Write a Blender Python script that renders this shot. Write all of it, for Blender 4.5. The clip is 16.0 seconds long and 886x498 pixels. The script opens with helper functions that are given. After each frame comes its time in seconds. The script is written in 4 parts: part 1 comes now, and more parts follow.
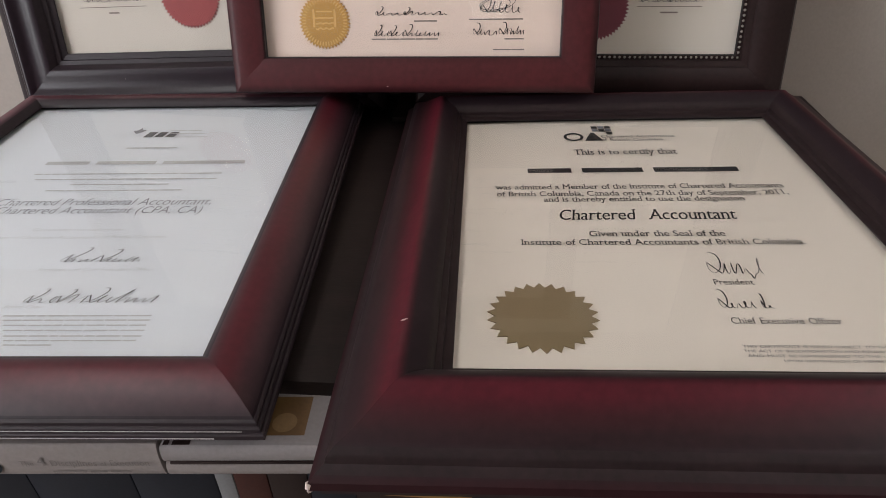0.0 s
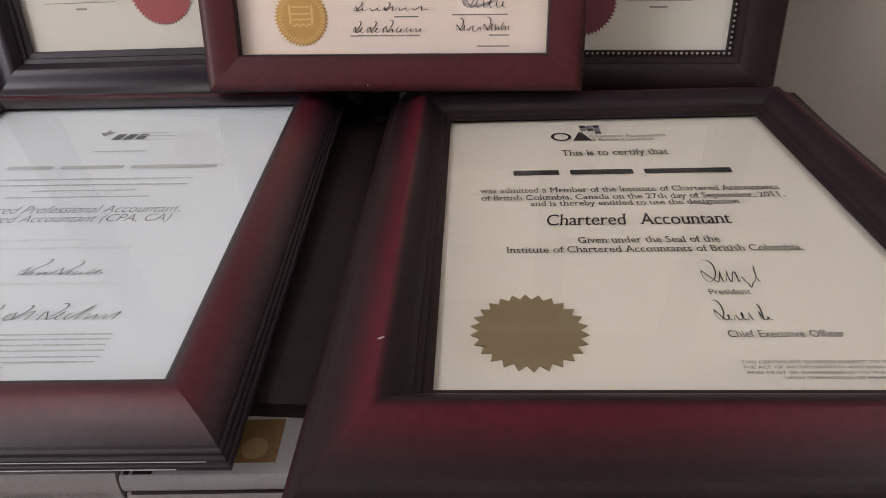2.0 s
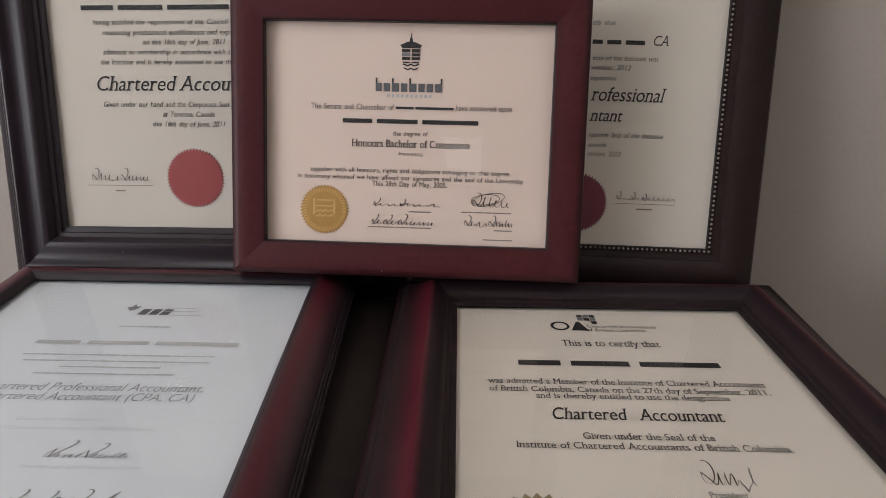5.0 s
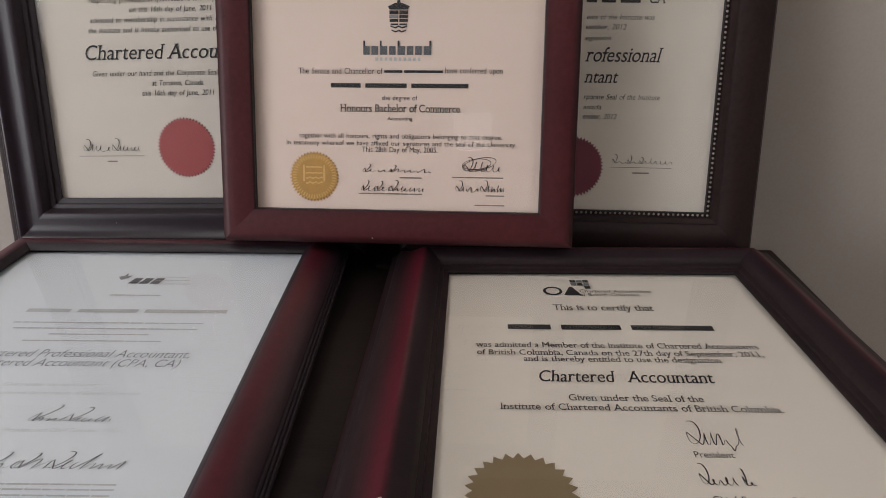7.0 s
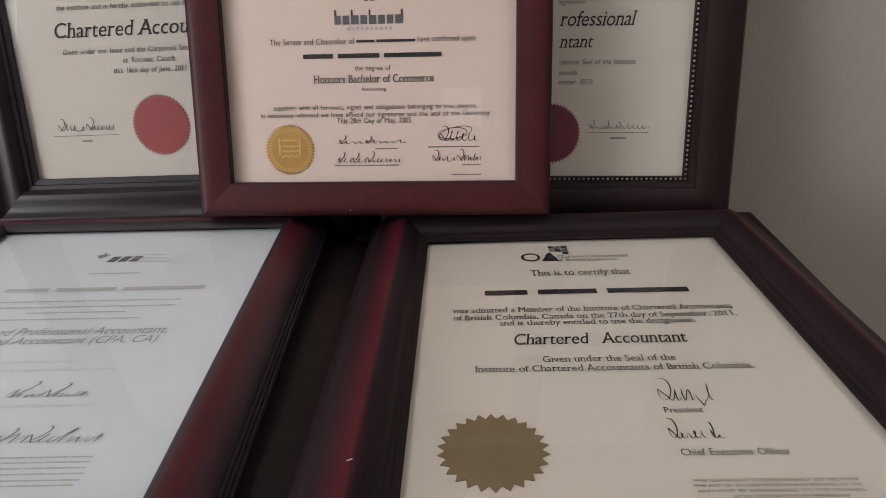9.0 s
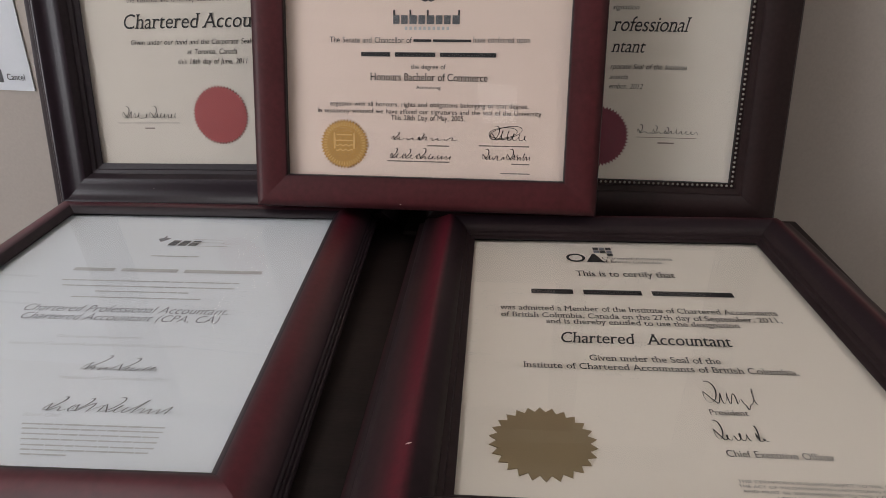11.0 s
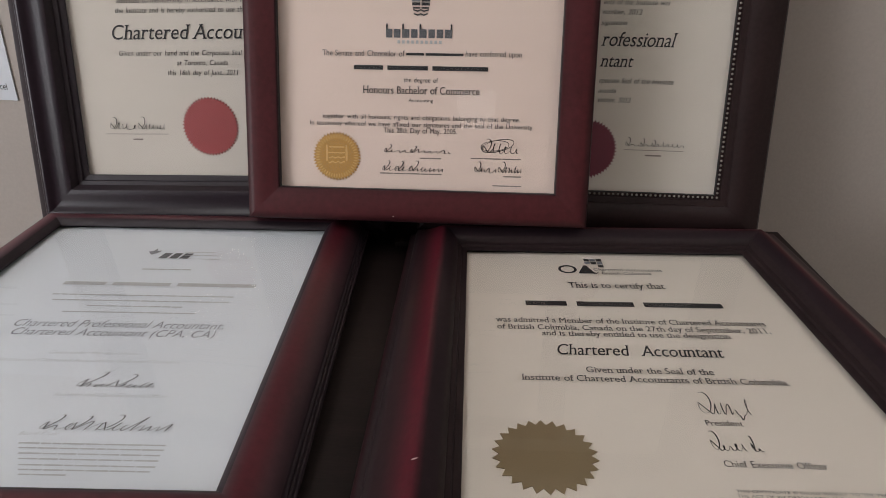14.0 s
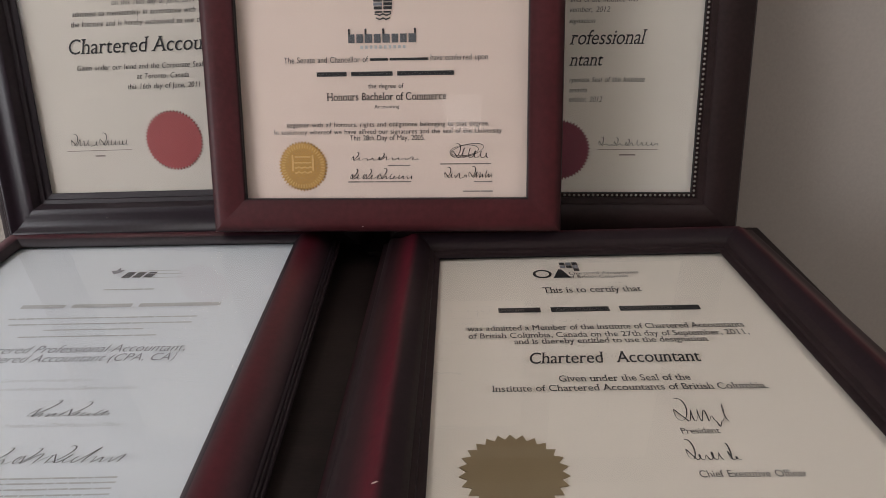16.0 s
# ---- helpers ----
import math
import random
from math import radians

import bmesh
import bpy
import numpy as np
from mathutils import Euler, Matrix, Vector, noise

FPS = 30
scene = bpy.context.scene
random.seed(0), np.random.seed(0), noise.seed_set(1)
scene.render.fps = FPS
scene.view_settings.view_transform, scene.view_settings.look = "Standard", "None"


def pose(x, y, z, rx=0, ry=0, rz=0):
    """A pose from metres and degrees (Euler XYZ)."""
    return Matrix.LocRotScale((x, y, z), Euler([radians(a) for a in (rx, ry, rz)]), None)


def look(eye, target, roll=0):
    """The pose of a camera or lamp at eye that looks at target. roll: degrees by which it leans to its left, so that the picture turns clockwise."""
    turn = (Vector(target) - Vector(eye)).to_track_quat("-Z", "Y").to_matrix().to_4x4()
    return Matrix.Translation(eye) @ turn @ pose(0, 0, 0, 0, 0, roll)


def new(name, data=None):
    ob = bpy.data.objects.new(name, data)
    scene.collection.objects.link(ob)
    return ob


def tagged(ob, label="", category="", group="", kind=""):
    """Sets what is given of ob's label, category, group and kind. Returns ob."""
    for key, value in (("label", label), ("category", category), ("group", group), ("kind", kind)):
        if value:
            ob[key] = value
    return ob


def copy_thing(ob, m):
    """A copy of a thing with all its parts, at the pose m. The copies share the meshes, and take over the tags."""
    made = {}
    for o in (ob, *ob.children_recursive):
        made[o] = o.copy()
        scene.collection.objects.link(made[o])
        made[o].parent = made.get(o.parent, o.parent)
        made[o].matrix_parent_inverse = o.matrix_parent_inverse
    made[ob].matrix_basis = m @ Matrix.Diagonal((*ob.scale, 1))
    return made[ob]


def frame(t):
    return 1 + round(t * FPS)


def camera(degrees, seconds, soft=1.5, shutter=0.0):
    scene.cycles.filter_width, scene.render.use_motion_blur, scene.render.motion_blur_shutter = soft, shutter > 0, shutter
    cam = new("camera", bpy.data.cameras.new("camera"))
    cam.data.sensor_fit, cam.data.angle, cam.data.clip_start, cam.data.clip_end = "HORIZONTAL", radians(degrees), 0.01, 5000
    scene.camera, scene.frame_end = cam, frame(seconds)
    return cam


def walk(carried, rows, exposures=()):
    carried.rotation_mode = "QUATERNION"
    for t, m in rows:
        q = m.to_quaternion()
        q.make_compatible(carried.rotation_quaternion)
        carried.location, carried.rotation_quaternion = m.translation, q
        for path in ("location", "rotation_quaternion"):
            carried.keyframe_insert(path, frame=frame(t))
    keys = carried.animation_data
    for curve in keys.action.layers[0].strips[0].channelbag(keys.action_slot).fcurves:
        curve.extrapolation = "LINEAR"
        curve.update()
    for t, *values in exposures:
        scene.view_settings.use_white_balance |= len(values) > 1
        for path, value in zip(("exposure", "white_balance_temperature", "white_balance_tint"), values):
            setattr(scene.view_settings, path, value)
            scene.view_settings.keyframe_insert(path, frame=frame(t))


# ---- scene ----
import collections

cam = camera(68.57, 16.0, soft=0.4, shutter=0.2)
ROWS = [
    (0.0, 0.0872, -0.6058, 1.2864, 56.42, 1.67, 4.90),
    (0.5, 0.0862, -0.5991, 1.2847, 56.89, 2.47, 5.69),
    (1.0, 0.0962, -0.5972, 1.2816, 56.44, 1.61, 6.28),
    (1.5, 0.0979, -0.5823, 1.2744, 56.32, 1.61, 4.02),
    (2.0, 0.0905, -0.5820, 1.2809, 55.99, 1.59, 3.88),
    (2.5, 0.0791, -0.5960, 1.3001, 58.26, 0.81, 5.04),
    (2.7, 0.0757, -0.6042, 1.3165, 61.30, 0.39, 5.54),
    (2.8, 0.0741, -0.6070, 1.3230, 62.15, 0.19, 5.73),
    (2.9, 0.0722, -0.6092, 1.3285, 65.25, 0.01, 5.89),
    (3.0, 0.0701, -0.6105, 1.3320, 67.58, -0.13, 6.02),
    (3.5, 0.0603, -0.6103, 1.3219, 68.92, -1.09, 5.94),
    (4.0, 0.0611, -0.6064, 1.3273, 68.97, -1.21, 3.78),
    (6.5, 0.0865, -0.5982, 1.3201, 68.38, -0.40, 3.33),
    (7.0, 0.0904, -0.5968, 1.3132, 67.00, 0.25, 4.19),
    (7.5, 0.0884, -0.5971, 1.3147, 66.28, 0.63, 3.44),
    (8.0, 0.0911, -0.6020, 1.3119, 65.81, -0.61, 3.33),
    (8.5, 0.1045, -0.5998, 1.3099, 65.45, 1.02, 3.05),
    (9.0, 0.1072, -0.5998, 1.3062, 65.03, 1.59, 3.19),
    (9.5, 0.0934, -0.6161, 1.3107, 64.62, 1.22, 5.70),
    (12.0, 0.0880, -0.6139, 1.3146, 64.65, 0.22, 6.20),
    (12.5, 0.0926, -0.6094, 1.3118, 64.42, 2.07, 5.01),
    (13.0, 0.0879, -0.6002, 1.3028, 63.47, 1.32, 5.65),
    (13.5, 0.0699, -0.6146, 1.3220, 63.78, 0.42, 5.38),
    (14.0, 0.0734, -0.6183, 1.3219, 65.11, -0.26, 4.38),
    (14.5, 0.0828, -0.6129, 1.3177, 65.73, 0.27, 4.48),
    (15.0, 0.0750, -0.6033, 1.3035, 64.99, -1.56, 4.81),
    (15.5, 0.0814, -0.6030, 1.3157, 64.92, 0.47, 3.86),
    (16.0, 0.0934, -0.6010, 1.3188, 65.45, 1.37, 3.02),
]
walk(cam, [(t, pose(*r)) for t, *r in ROWS], [(0.0, 0.40), (2.3, 0.40), (2.9, 0.12), (16.0, 0.10)])

# ---- light: an overcast day through the side window ----
world = bpy.data.worlds.new("world")
scene.world = world
world.use_nodes = True
wn = world.node_tree.nodes
sky = wn.new("ShaderNodeTexSky")
sky.sky_type, sky.sun_disc, sky.sun_elevation, sky.sun_rotation = "NISHITA", False, radians(40), radians(-100)
wn["Background"].inputs[1].default_value = 0.1
world.node_tree.links.new(sky.outputs[0], wn["Background"].inputs[0])
world.cycles.sampling_method = "NONE"
scene.view_settings.exposure = 0.0

ROOM_L, ROOM_R, ROOM_B, ROOM_F, ROOM_H = -2.3, 2.4, 0.168, -5.7, 2.42
WIN_Y0, WIN_Y1, WIN_Z0, WIN_Z1 = -2.6, -0.9, 1.0, 2.28


def window_light(name, m, sx, sy, watts, colour):
    lamp = bpy.data.lights.new(name, "AREA")
    lamp.shape, lamp.size, lamp.size_y, lamp.energy, lamp.color = "RECTANGLE", sx, sy, watts, colour
    ob = new(name, lamp)
    ob.matrix_world = m
    return ob


window_light("window_daylight", look((ROOM_L - 0.06, (WIN_Y0 + WIN_Y1) / 2, (WIN_Z0 + WIN_Z1) / 2), (0, (WIN_Y0 + WIN_Y1) / 2, 1.45)),
             WIN_Y1 - WIN_Y0, WIN_Z1 - WIN_Z0, 48, (0.965, 0.965, 1.0))


# ---- materials ----
def material(name, colour, rough=0.5, metal=0.0, var=0.12, scale=30.0, fine=400.0, bump=0.05, coat=0.0, spec=0.5, stretch=(1, 1, 1)):
    """A surface with variation at two scales and a fine relief."""
    m = bpy.data.materials.new(name)
    m.use_nodes = True
    n, l = m.node_tree.nodes, m.node_tree.links
    b = n["Principled BSDF"]
    b.inputs["Roughness"].default_value, b.inputs["Metallic"].default_value = rough, metal
    b.inputs["Coat Weight"].default_value, b.inputs["Coat Roughness"].default_value = coat, 0.18
    b.inputs["Specular IOR Level"].default_value = spec
    co, mp = n.new("ShaderNodeTexCoord"), n.new("ShaderNodeMapping")
    mp.inputs["Scale"].default_value = stretch
    l.new(co.outputs["Object"], mp.inputs["Vector"])
    big, small = n.new("ShaderNodeTexNoise"), n.new("ShaderNodeTexNoise")
    big.inputs["Scale"].default_value, small.inputs["Scale"].default_value = scale, fine
    big.inputs["Detail"].default_value = 4
    add = n.new("ShaderNodeMath")
    add.operation = "ADD"
    ramp = n.new("ShaderNodeMapRange")
    ramp.inputs["From Min"].default_value, ramp.inputs["From Max"].default_value = 0.6, 1.4
    ramp.inputs["To Min"].default_value, ramp.inputs["To Max"].default_value = 1 - var, 1 + var
    mul = n.new("ShaderNodeMix")
    mul.data_type, mul.blend_type = "RGBA", "MULTIPLY"
    mul.inputs[0].default_value = 1.0
    mul.inputs[6].default_value = (*colour, 1)
    for t in (big, small):
        l.new(mp.outputs[0], t.inputs["Vector"])
    l.new(big.outputs[0], add.inputs[0])
    l.new(small.outputs[0], add.inputs[1])
    l.new(add.outputs[0], ramp.inputs["Value"])
    l.new(ramp.outputs[0], mul.inputs[7])
    l.new(mul.outputs[2], b.inputs["Base Color"])
    if bump:
        bp = n.new("ShaderNodeBump")
        bp.inputs["Strength"].default_value, bp.inputs["Distance"].default_value = bump, 0.001
        l.new(small.outputs[0], bp.inputs["Height"])
        l.new(bp.outputs[0], b.inputs["Normal"])
    return m


def glass_material():
    m = bpy.data.materials.new("picture_glass")
    m.use_nodes = True
    n, l = m.node_tree.nodes, m.node_tree.links
    n.remove(n["Principled BSDF"])
    mix, tr, gl, lw = n.new("ShaderNodeMixShader"), n.new("ShaderNodeBsdfTransparent"), n.new("ShaderNodeBsdfGlossy"), n.new("ShaderNodeLayerWeight")
    power, scale = n.new("ShaderNodeMath"), n.new("ShaderNodeMath")
    power.operation, scale.operation = "POWER", "MULTIPLY_ADD"
    power.inputs[1].default_value = 4.0
    scale.inputs[1].default_value, scale.inputs[2].default_value = 0.48, 0.032
    tr.inputs[0].default_value = (0.975, 0.985, 0.975, 1)
    gl.inputs["Roughness"].default_value = 0.0
    lw.inputs[0].default_value = 0.5
    l.new(lw.outputs["Facing"], power.inputs[0])
    l.new(power.outputs[0], scale.inputs[0])
    l.new(scale.outputs[0], mix.inputs[0])
    l.new(tr.outputs[0], mix.inputs[1])
    l.new(gl.outputs[0], mix.inputs[2])
    l.new(mix.outputs[0], n["Material Output"].inputs[0])
    return m


WALL = material("painted_wall", (0.475, 0.422, 0.38), 0.75, var=0.05, scale=3, fine=260, bump=0.25)
CEILING = material("ceiling_paint", (0.78, 0.76, 0.73), 0.8, var=0.04, scale=3, fine=200, bump=0.2)
CARPET = material("carpet", (0.30, 0.26, 0.22), 0.95, var=0.3, scale=8, fine=900, bump=0.8)
BLACKWOOD = material("blackened_wood", (0.020, 0.0125, 0.0165), 0.48, var=0.3, scale=18, fine=220, bump=0.06, coat=0.0, spec=0.34)
DULL_BLACK = material("dull_black_wood", (0.023, 0.014, 0.015), 0.5, var=0.3, scale=18, fine=220, bump=0.06, spec=0.18)
EBONY = material("ebony_lacquer", (0.018, 0.010, 0.0155), 0.32, var=0.3, scale=18, fine=220, bump=0.05, coat=0.04, spec=0.3)
MAHOGANY = material("dark_mahogany", (0.024, 0.013, 0.013), 0.48, var=0.3, scale=18, fine=220, bump=0.06, spec=0.22)
ESPRESSO = material("espresso_veneer", (0.017, 0.011, 0.010), 0.55, spec=0.2, var=0.35, scale=9, fine=120, bump=0.08, stretch=(1, 8, 8))
CREAM = material("cream_parchment", (0.83, 0.662, 0.585), 0.8, var=0.035, scale=12, fine=700, bump=0, spec=0.2)
# the ivory darkened to offset too much light on the left upright sheet
DIMMED_IVORY = material("dimmed_ivory_parchment", (0.675, 0.610, 0.548), 0.8, var=0.035, scale=12, fine=700, bump=0, spec=0.2)
IVORY = material("ivory_parchment", (0.755, 0.685, 0.615), 0.8, var=0.035, scale=12, fine=700, bump=0, spec=0.2)
BUFF = material("buff_parchment", (0.82, 0.735, 0.655), 0.8, var=0.035, scale=12, fine=700, bump=0, spec=0.2)
WHITE = material("white_paper", (0.765, 0.79, 0.84), 0.8, var=0.025, scale=12, fine=700, bump=0, spec=0.2)
INK = material("black_ink", (0.022, 0.02, 0.022), 0.7, var=0.1, bump=0)
GREY_INK = material("grey_ink", (0.22, 0.22, 0.25), 0.7, var=0.1, bump=0)
DARK_GREY_INK = material("dark_grey_ink", (0.11, 0.11, 0.12), 0.7, var=0.1, bump=0)
SPINE_INK = material("spine_ink", (0.20, 0.175, 0.17), 0.7, var=0.1, bump=0)
HIGHLIGHT_STRIP = material("edge_highlight", (0.42, 0.39, 0.39), 0.4, var=0.3, scale=120, bump=0)
CHIP = material("bare_chip", (0.62, 0.52, 0.48), 0.7, var=0.1, bump=0)
GOLD_RELIEF = material("gold_relief", (0.74, 0.47, 0.18), 0.55, metal=0.1, var=0.1, bump=0)
CAPTION_INK = material("faded_caption_ink", (0.26, 0.21, 0.185), 0.7, var=0.1, bump=0)
PALE_INK = material("pale_ink", (0.52, 0.52, 0.53), 0.7, var=0.1, bump=0)
RED_FOIL = material("red_seal", (0.33, 0.05, 0.052), 0.5, var=0.08, scale=60, fine=900, bump=0.1)
PLUM_FOIL = material("plum_seal", (0.19, 0.03, 0.055), 0.5, var=0.08, scale=60, fine=900, bump=0.1)
GOLD_FOIL = material("gold_foil", (0.60, 0.335, 0.105), 0.42, metal=0.45, var=0.12, scale=50, fine=900, bump=0.15)
BRONZE_FOIL = material("bronze_foil", (0.36, 0.275, 0.165), 0.40, metal=0.55, var=0.08, scale=50, fine=900, bump=0.08)
SILVER = material("silver_bead", (0.50, 0.47, 0.43), 0.35, metal=0.8, var=0.1, bump=0)
LIP = material("dark_lip", (0.012, 0.010, 0.010), 0.5, var=0.2, bump=0.02)
BACKING = material("kraft_backing", (0.20, 0.14, 0.09), 0.9, var=0.2)


def graded_lacquer(name, stops, rough=0.42, spec=0.32):
    """A lacquer whose colour changes across a moulding, its finish and any painted sheen and shade. stops: (metres
    outward from the opening, colour).
    """
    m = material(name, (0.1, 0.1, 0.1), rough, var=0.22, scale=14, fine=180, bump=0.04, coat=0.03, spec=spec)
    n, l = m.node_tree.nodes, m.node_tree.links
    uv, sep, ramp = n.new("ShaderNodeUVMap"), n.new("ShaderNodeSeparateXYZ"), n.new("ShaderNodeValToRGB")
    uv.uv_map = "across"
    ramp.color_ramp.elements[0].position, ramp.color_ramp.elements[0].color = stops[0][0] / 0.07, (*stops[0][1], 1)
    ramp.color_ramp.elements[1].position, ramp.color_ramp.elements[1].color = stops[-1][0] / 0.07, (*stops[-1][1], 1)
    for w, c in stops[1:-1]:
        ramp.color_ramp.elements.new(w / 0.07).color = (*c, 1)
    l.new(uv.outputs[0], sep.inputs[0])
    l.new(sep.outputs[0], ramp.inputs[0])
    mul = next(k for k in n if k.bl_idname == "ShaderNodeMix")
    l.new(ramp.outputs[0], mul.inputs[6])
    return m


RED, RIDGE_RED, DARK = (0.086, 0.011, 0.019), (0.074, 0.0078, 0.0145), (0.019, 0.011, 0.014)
# burgundy fading to dark; the edge stops are lightened to paint in pinkish sheen
LACQUER_BAND = graded_lacquer("faded_band_lacquer_with_sheen", [(0.0040, (0.034, 0.019, 0.024)), (0.0140, RED), (0.0195, RED), (0.0275, (0.056, 0.018, 0.025)), (0.0345, (0.034, 0.019, 0.024))], 0.42, 0.45)
LACQUER_RIDGE = graded_lacquer("faded_ridge_lacquer", [(0.0205, DARK), (0.0265, RIDGE_RED), (0.0305, RIDGE_RED), (0.0380, (0.040, 0.009, 0.012)), (0.0450, (0.024, 0.010, 0.012)), (0.0575, DARK), (0.0615, (0.025, 0.008, 0.010))], 0.45, 0.16)
# the last stop is darkened to paint shade along the outer edge
LACQUER_FLAT = graded_lacquer("flat_lacquer_with_edge_shade", [(0.0004, DARK), (0.0022, (0.058, 0.011, 0.0135)), (0.0080, (0.068, 0.0115, 0.0145)), (0.0250, (0.068, 0.0115, 0.0145)), (0.0325, (0.030, 0.008, 0.010))], 0.5, 0.25)
GLASS = glass_material()
# pages and pale covers toned down to carry the shade beneath the overhang
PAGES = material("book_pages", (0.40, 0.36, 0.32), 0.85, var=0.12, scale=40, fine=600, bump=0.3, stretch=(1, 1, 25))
COVER_WHITE = material("shaded_white_cover", (0.27, 0.245, 0.25), 0.5, var=0.1, scale=25, spec=0.3)
COVER_CREAM = material("shaded_cream_cover", (0.27, 0.238, 0.232), 0.55, var=0.1, scale=25, spec=0.3)
COVER_NAVY = material("navy_cover", (0.012, 0.015, 0.023), 0.5, var=0.2, scale=25, spec=0.25)
COVER_GREY = material("grey_cover", (0.20, 0.20, 0.21), 0.5, var=0.12, scale=25)
COVER_RUST = material("rust_cover", (0.055, 0.018, 0.015), 0.5, var=0.2, scale=25, spec=0.25)
COVER_BROWN = material("brown_cover", (0.024, 0.014, 0.013), 0.5, var=0.2, scale=25, spec=0.25)
GOLD_LIGHT = material("gold_light", (0.24, 0.15, 0.07), 0.45, var=0.15, scale=60)
COVER_YELLOW = material("yellow_cover", (0.36, 0.20, 0.035), 0.45, var=0.12, scale=25)
GOLD_PRINT = material("gold_print", (0.14, 0.075, 0.027), 0.45, var=0.15, scale=60)
LIGHT_PANEL = bpy.data.materials.new("light_panel")
LIGHT_PANEL.use_nodes = True
LIGHT_PANEL.node_tree.nodes["Principled BSDF"].inputs["Base Color"].default_value = (0.8, 0.8, 0.78, 1)
LIGHT_PANEL.node_tree.nodes["Principled BSDF"].inputs["Emission Color"].default_value = (1.0, 0.98, 0.98, 1)
LIGHT_PANEL.node_tree.nodes["Principled BSDF"].inputs["Emission Strength"].default_value = 5.0
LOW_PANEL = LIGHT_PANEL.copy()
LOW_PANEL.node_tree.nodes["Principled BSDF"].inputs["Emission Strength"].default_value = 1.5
# glow of the added fill panel on the right
FILL_PANEL = LIGHT_PANEL.copy()
FILL_PANEL.node_tree.nodes["Principled BSDF"].inputs["Emission Strength"].default_value = 5.0
WINDOW_WHITE = material("window_paint", (0.78, 0.77, 0.74), 0.5, var=0.04)


# ---- building helpers ----
def box(bm, x0, x1, y0, y1, z0, z1, mat=0, bevel=0.0):
    vs = [bm.verts.new((x, y, z)) for x in (x0, x1) for y in (y0, y1) for z in (z0, z1)]
    fs = []
    for a in ((0, 1, 3, 2), (4, 6, 7, 5), (0, 4, 5, 1), (2, 3, 7, 6), (0, 2, 6, 4), (1, 5, 7, 3)):
        f = bm.faces.new([vs[i] for i in a])
        f.material_index = mat
        fs.append(f)
    if bevel:
        es = {e for f in fs for e in f.edges}
        bmesh.ops.bevel(bm, geom=list(es), offset=bevel, segments=2, affect="EDGES", profile=0.5)
    return fs


def part(name, bm, materials, parent=None, label="", smooth=40):
    bmesh.ops.recalc_face_normals(bm, faces=bm.faces)
    me = bpy.data.meshes.new(name)
    bm.to_mesh(me)
    bm.free()
    for m in materials if isinstance(materials, (list, tuple)) else [materials]:
        me.materials.append(m)
    me.polygons.foreach_set("use_smooth", [smooth > 0] * len(me.polygons))
    if smooth:
        me.set_sharp_from_angle(angle=radians(smooth))
    ob = new(name, me)
    if parent:
        ob.parent = parent
    if label:
        ob["label"] = label
    return ob


def block(name, dims, mat, parent=None, label="", bevel=0.0):
    bm = bmesh.new()
    box(bm, *dims, bevel=bevel)
    return part(name, bm, mat, parent, label)


# ---- the room ----
def setting(name, dims, mat, label, category):
    return tagged(block(name, dims, mat), label, category, kind="structure")


T = 0.12
setting("floor", (ROOM_L - T, ROOM_R + T, ROOM_F - T, ROOM_B + T, -0.1, 0), CARPET, "plain brown carpeted floor of the office", "floor")
setting("ceiling", (ROOM_L - T, ROOM_R + T, ROOM_F - T, ROOM_B + T, ROOM_H, ROOM_H + 0.1), CEILING, "plain off-white painted ceiling", "ceiling")
setting("wall_north", (ROOM_L - T, ROOM_R + T, ROOM_B, ROOM_B + T, 0, ROOM_H), WALL, "plain beige painted wall behind the certificates", "wall")
setting("wall_east", (ROOM_R, ROOM_R + T, ROOM_F, ROOM_B, 0, ROOM_H), WALL, "plain beige painted side wall", "wall")


def wall_with_opening(name, lo, hi, a0, a1, z0, z1, along_y, at0, at1, label):
    bm = bmesh.new()
    for s0, s1, u0, u1 in ((lo, a0, 0, ROOM_H), (a1, hi, 0, ROOM_H), (a0, a1, 0, z0), (a0, a1, z1, ROOM_H)):
        if along_y:
            box(bm, at0, at1, s0, s1, u0, u1)
        else:
            box(bm, s0, s1, at0, at1, u0, u1)
    return tagged(part(name, bm, WALL), label, "wall", kind="structure")


wall_with_opening("wall_west", ROOM_F, ROOM_B, WIN_Y0, WIN_Y1, WIN_Z0, WIN_Z1, True, ROOM_L - T, ROOM_L, "beige painted wall with the daylight window")
setting("wall_south", (ROOM_L - T, ROOM_R + T, ROOM_F - T, ROOM_F, 0, ROOM_H), WALL, "plain beige painted wall of the office", "wall")


def window_frame(name, label, along_y, at, a0, a1, z0, z1, bar):
    root = tagged(new(name), label, "window", kind="structure")
    for nm, s0, s1, u0, u1 in (("jamb", a0, a0 + bar, z0, z1), ("jamb", a1 - bar, a1, z0, z1), ("head", a0 + bar, a1 - bar, z1 - bar, z1), ("sill", a0 + bar, a1 - bar, z0, z0 + bar)):
        dims = (at, at + 0.05, s0, s1, u0, u1) if along_y else (s0, s1, at, at + 0.05, u0, u1)
        block(nm, dims, WINDOW_WHITE, root, bevel=0.003)
    return root


window_frame("window_1", "white framed daylight window in the side wall", True, ROOM_L - 0.05, WIN_Y0, WIN_Y1, WIN_Z0, WIN_Z1, 0.04)


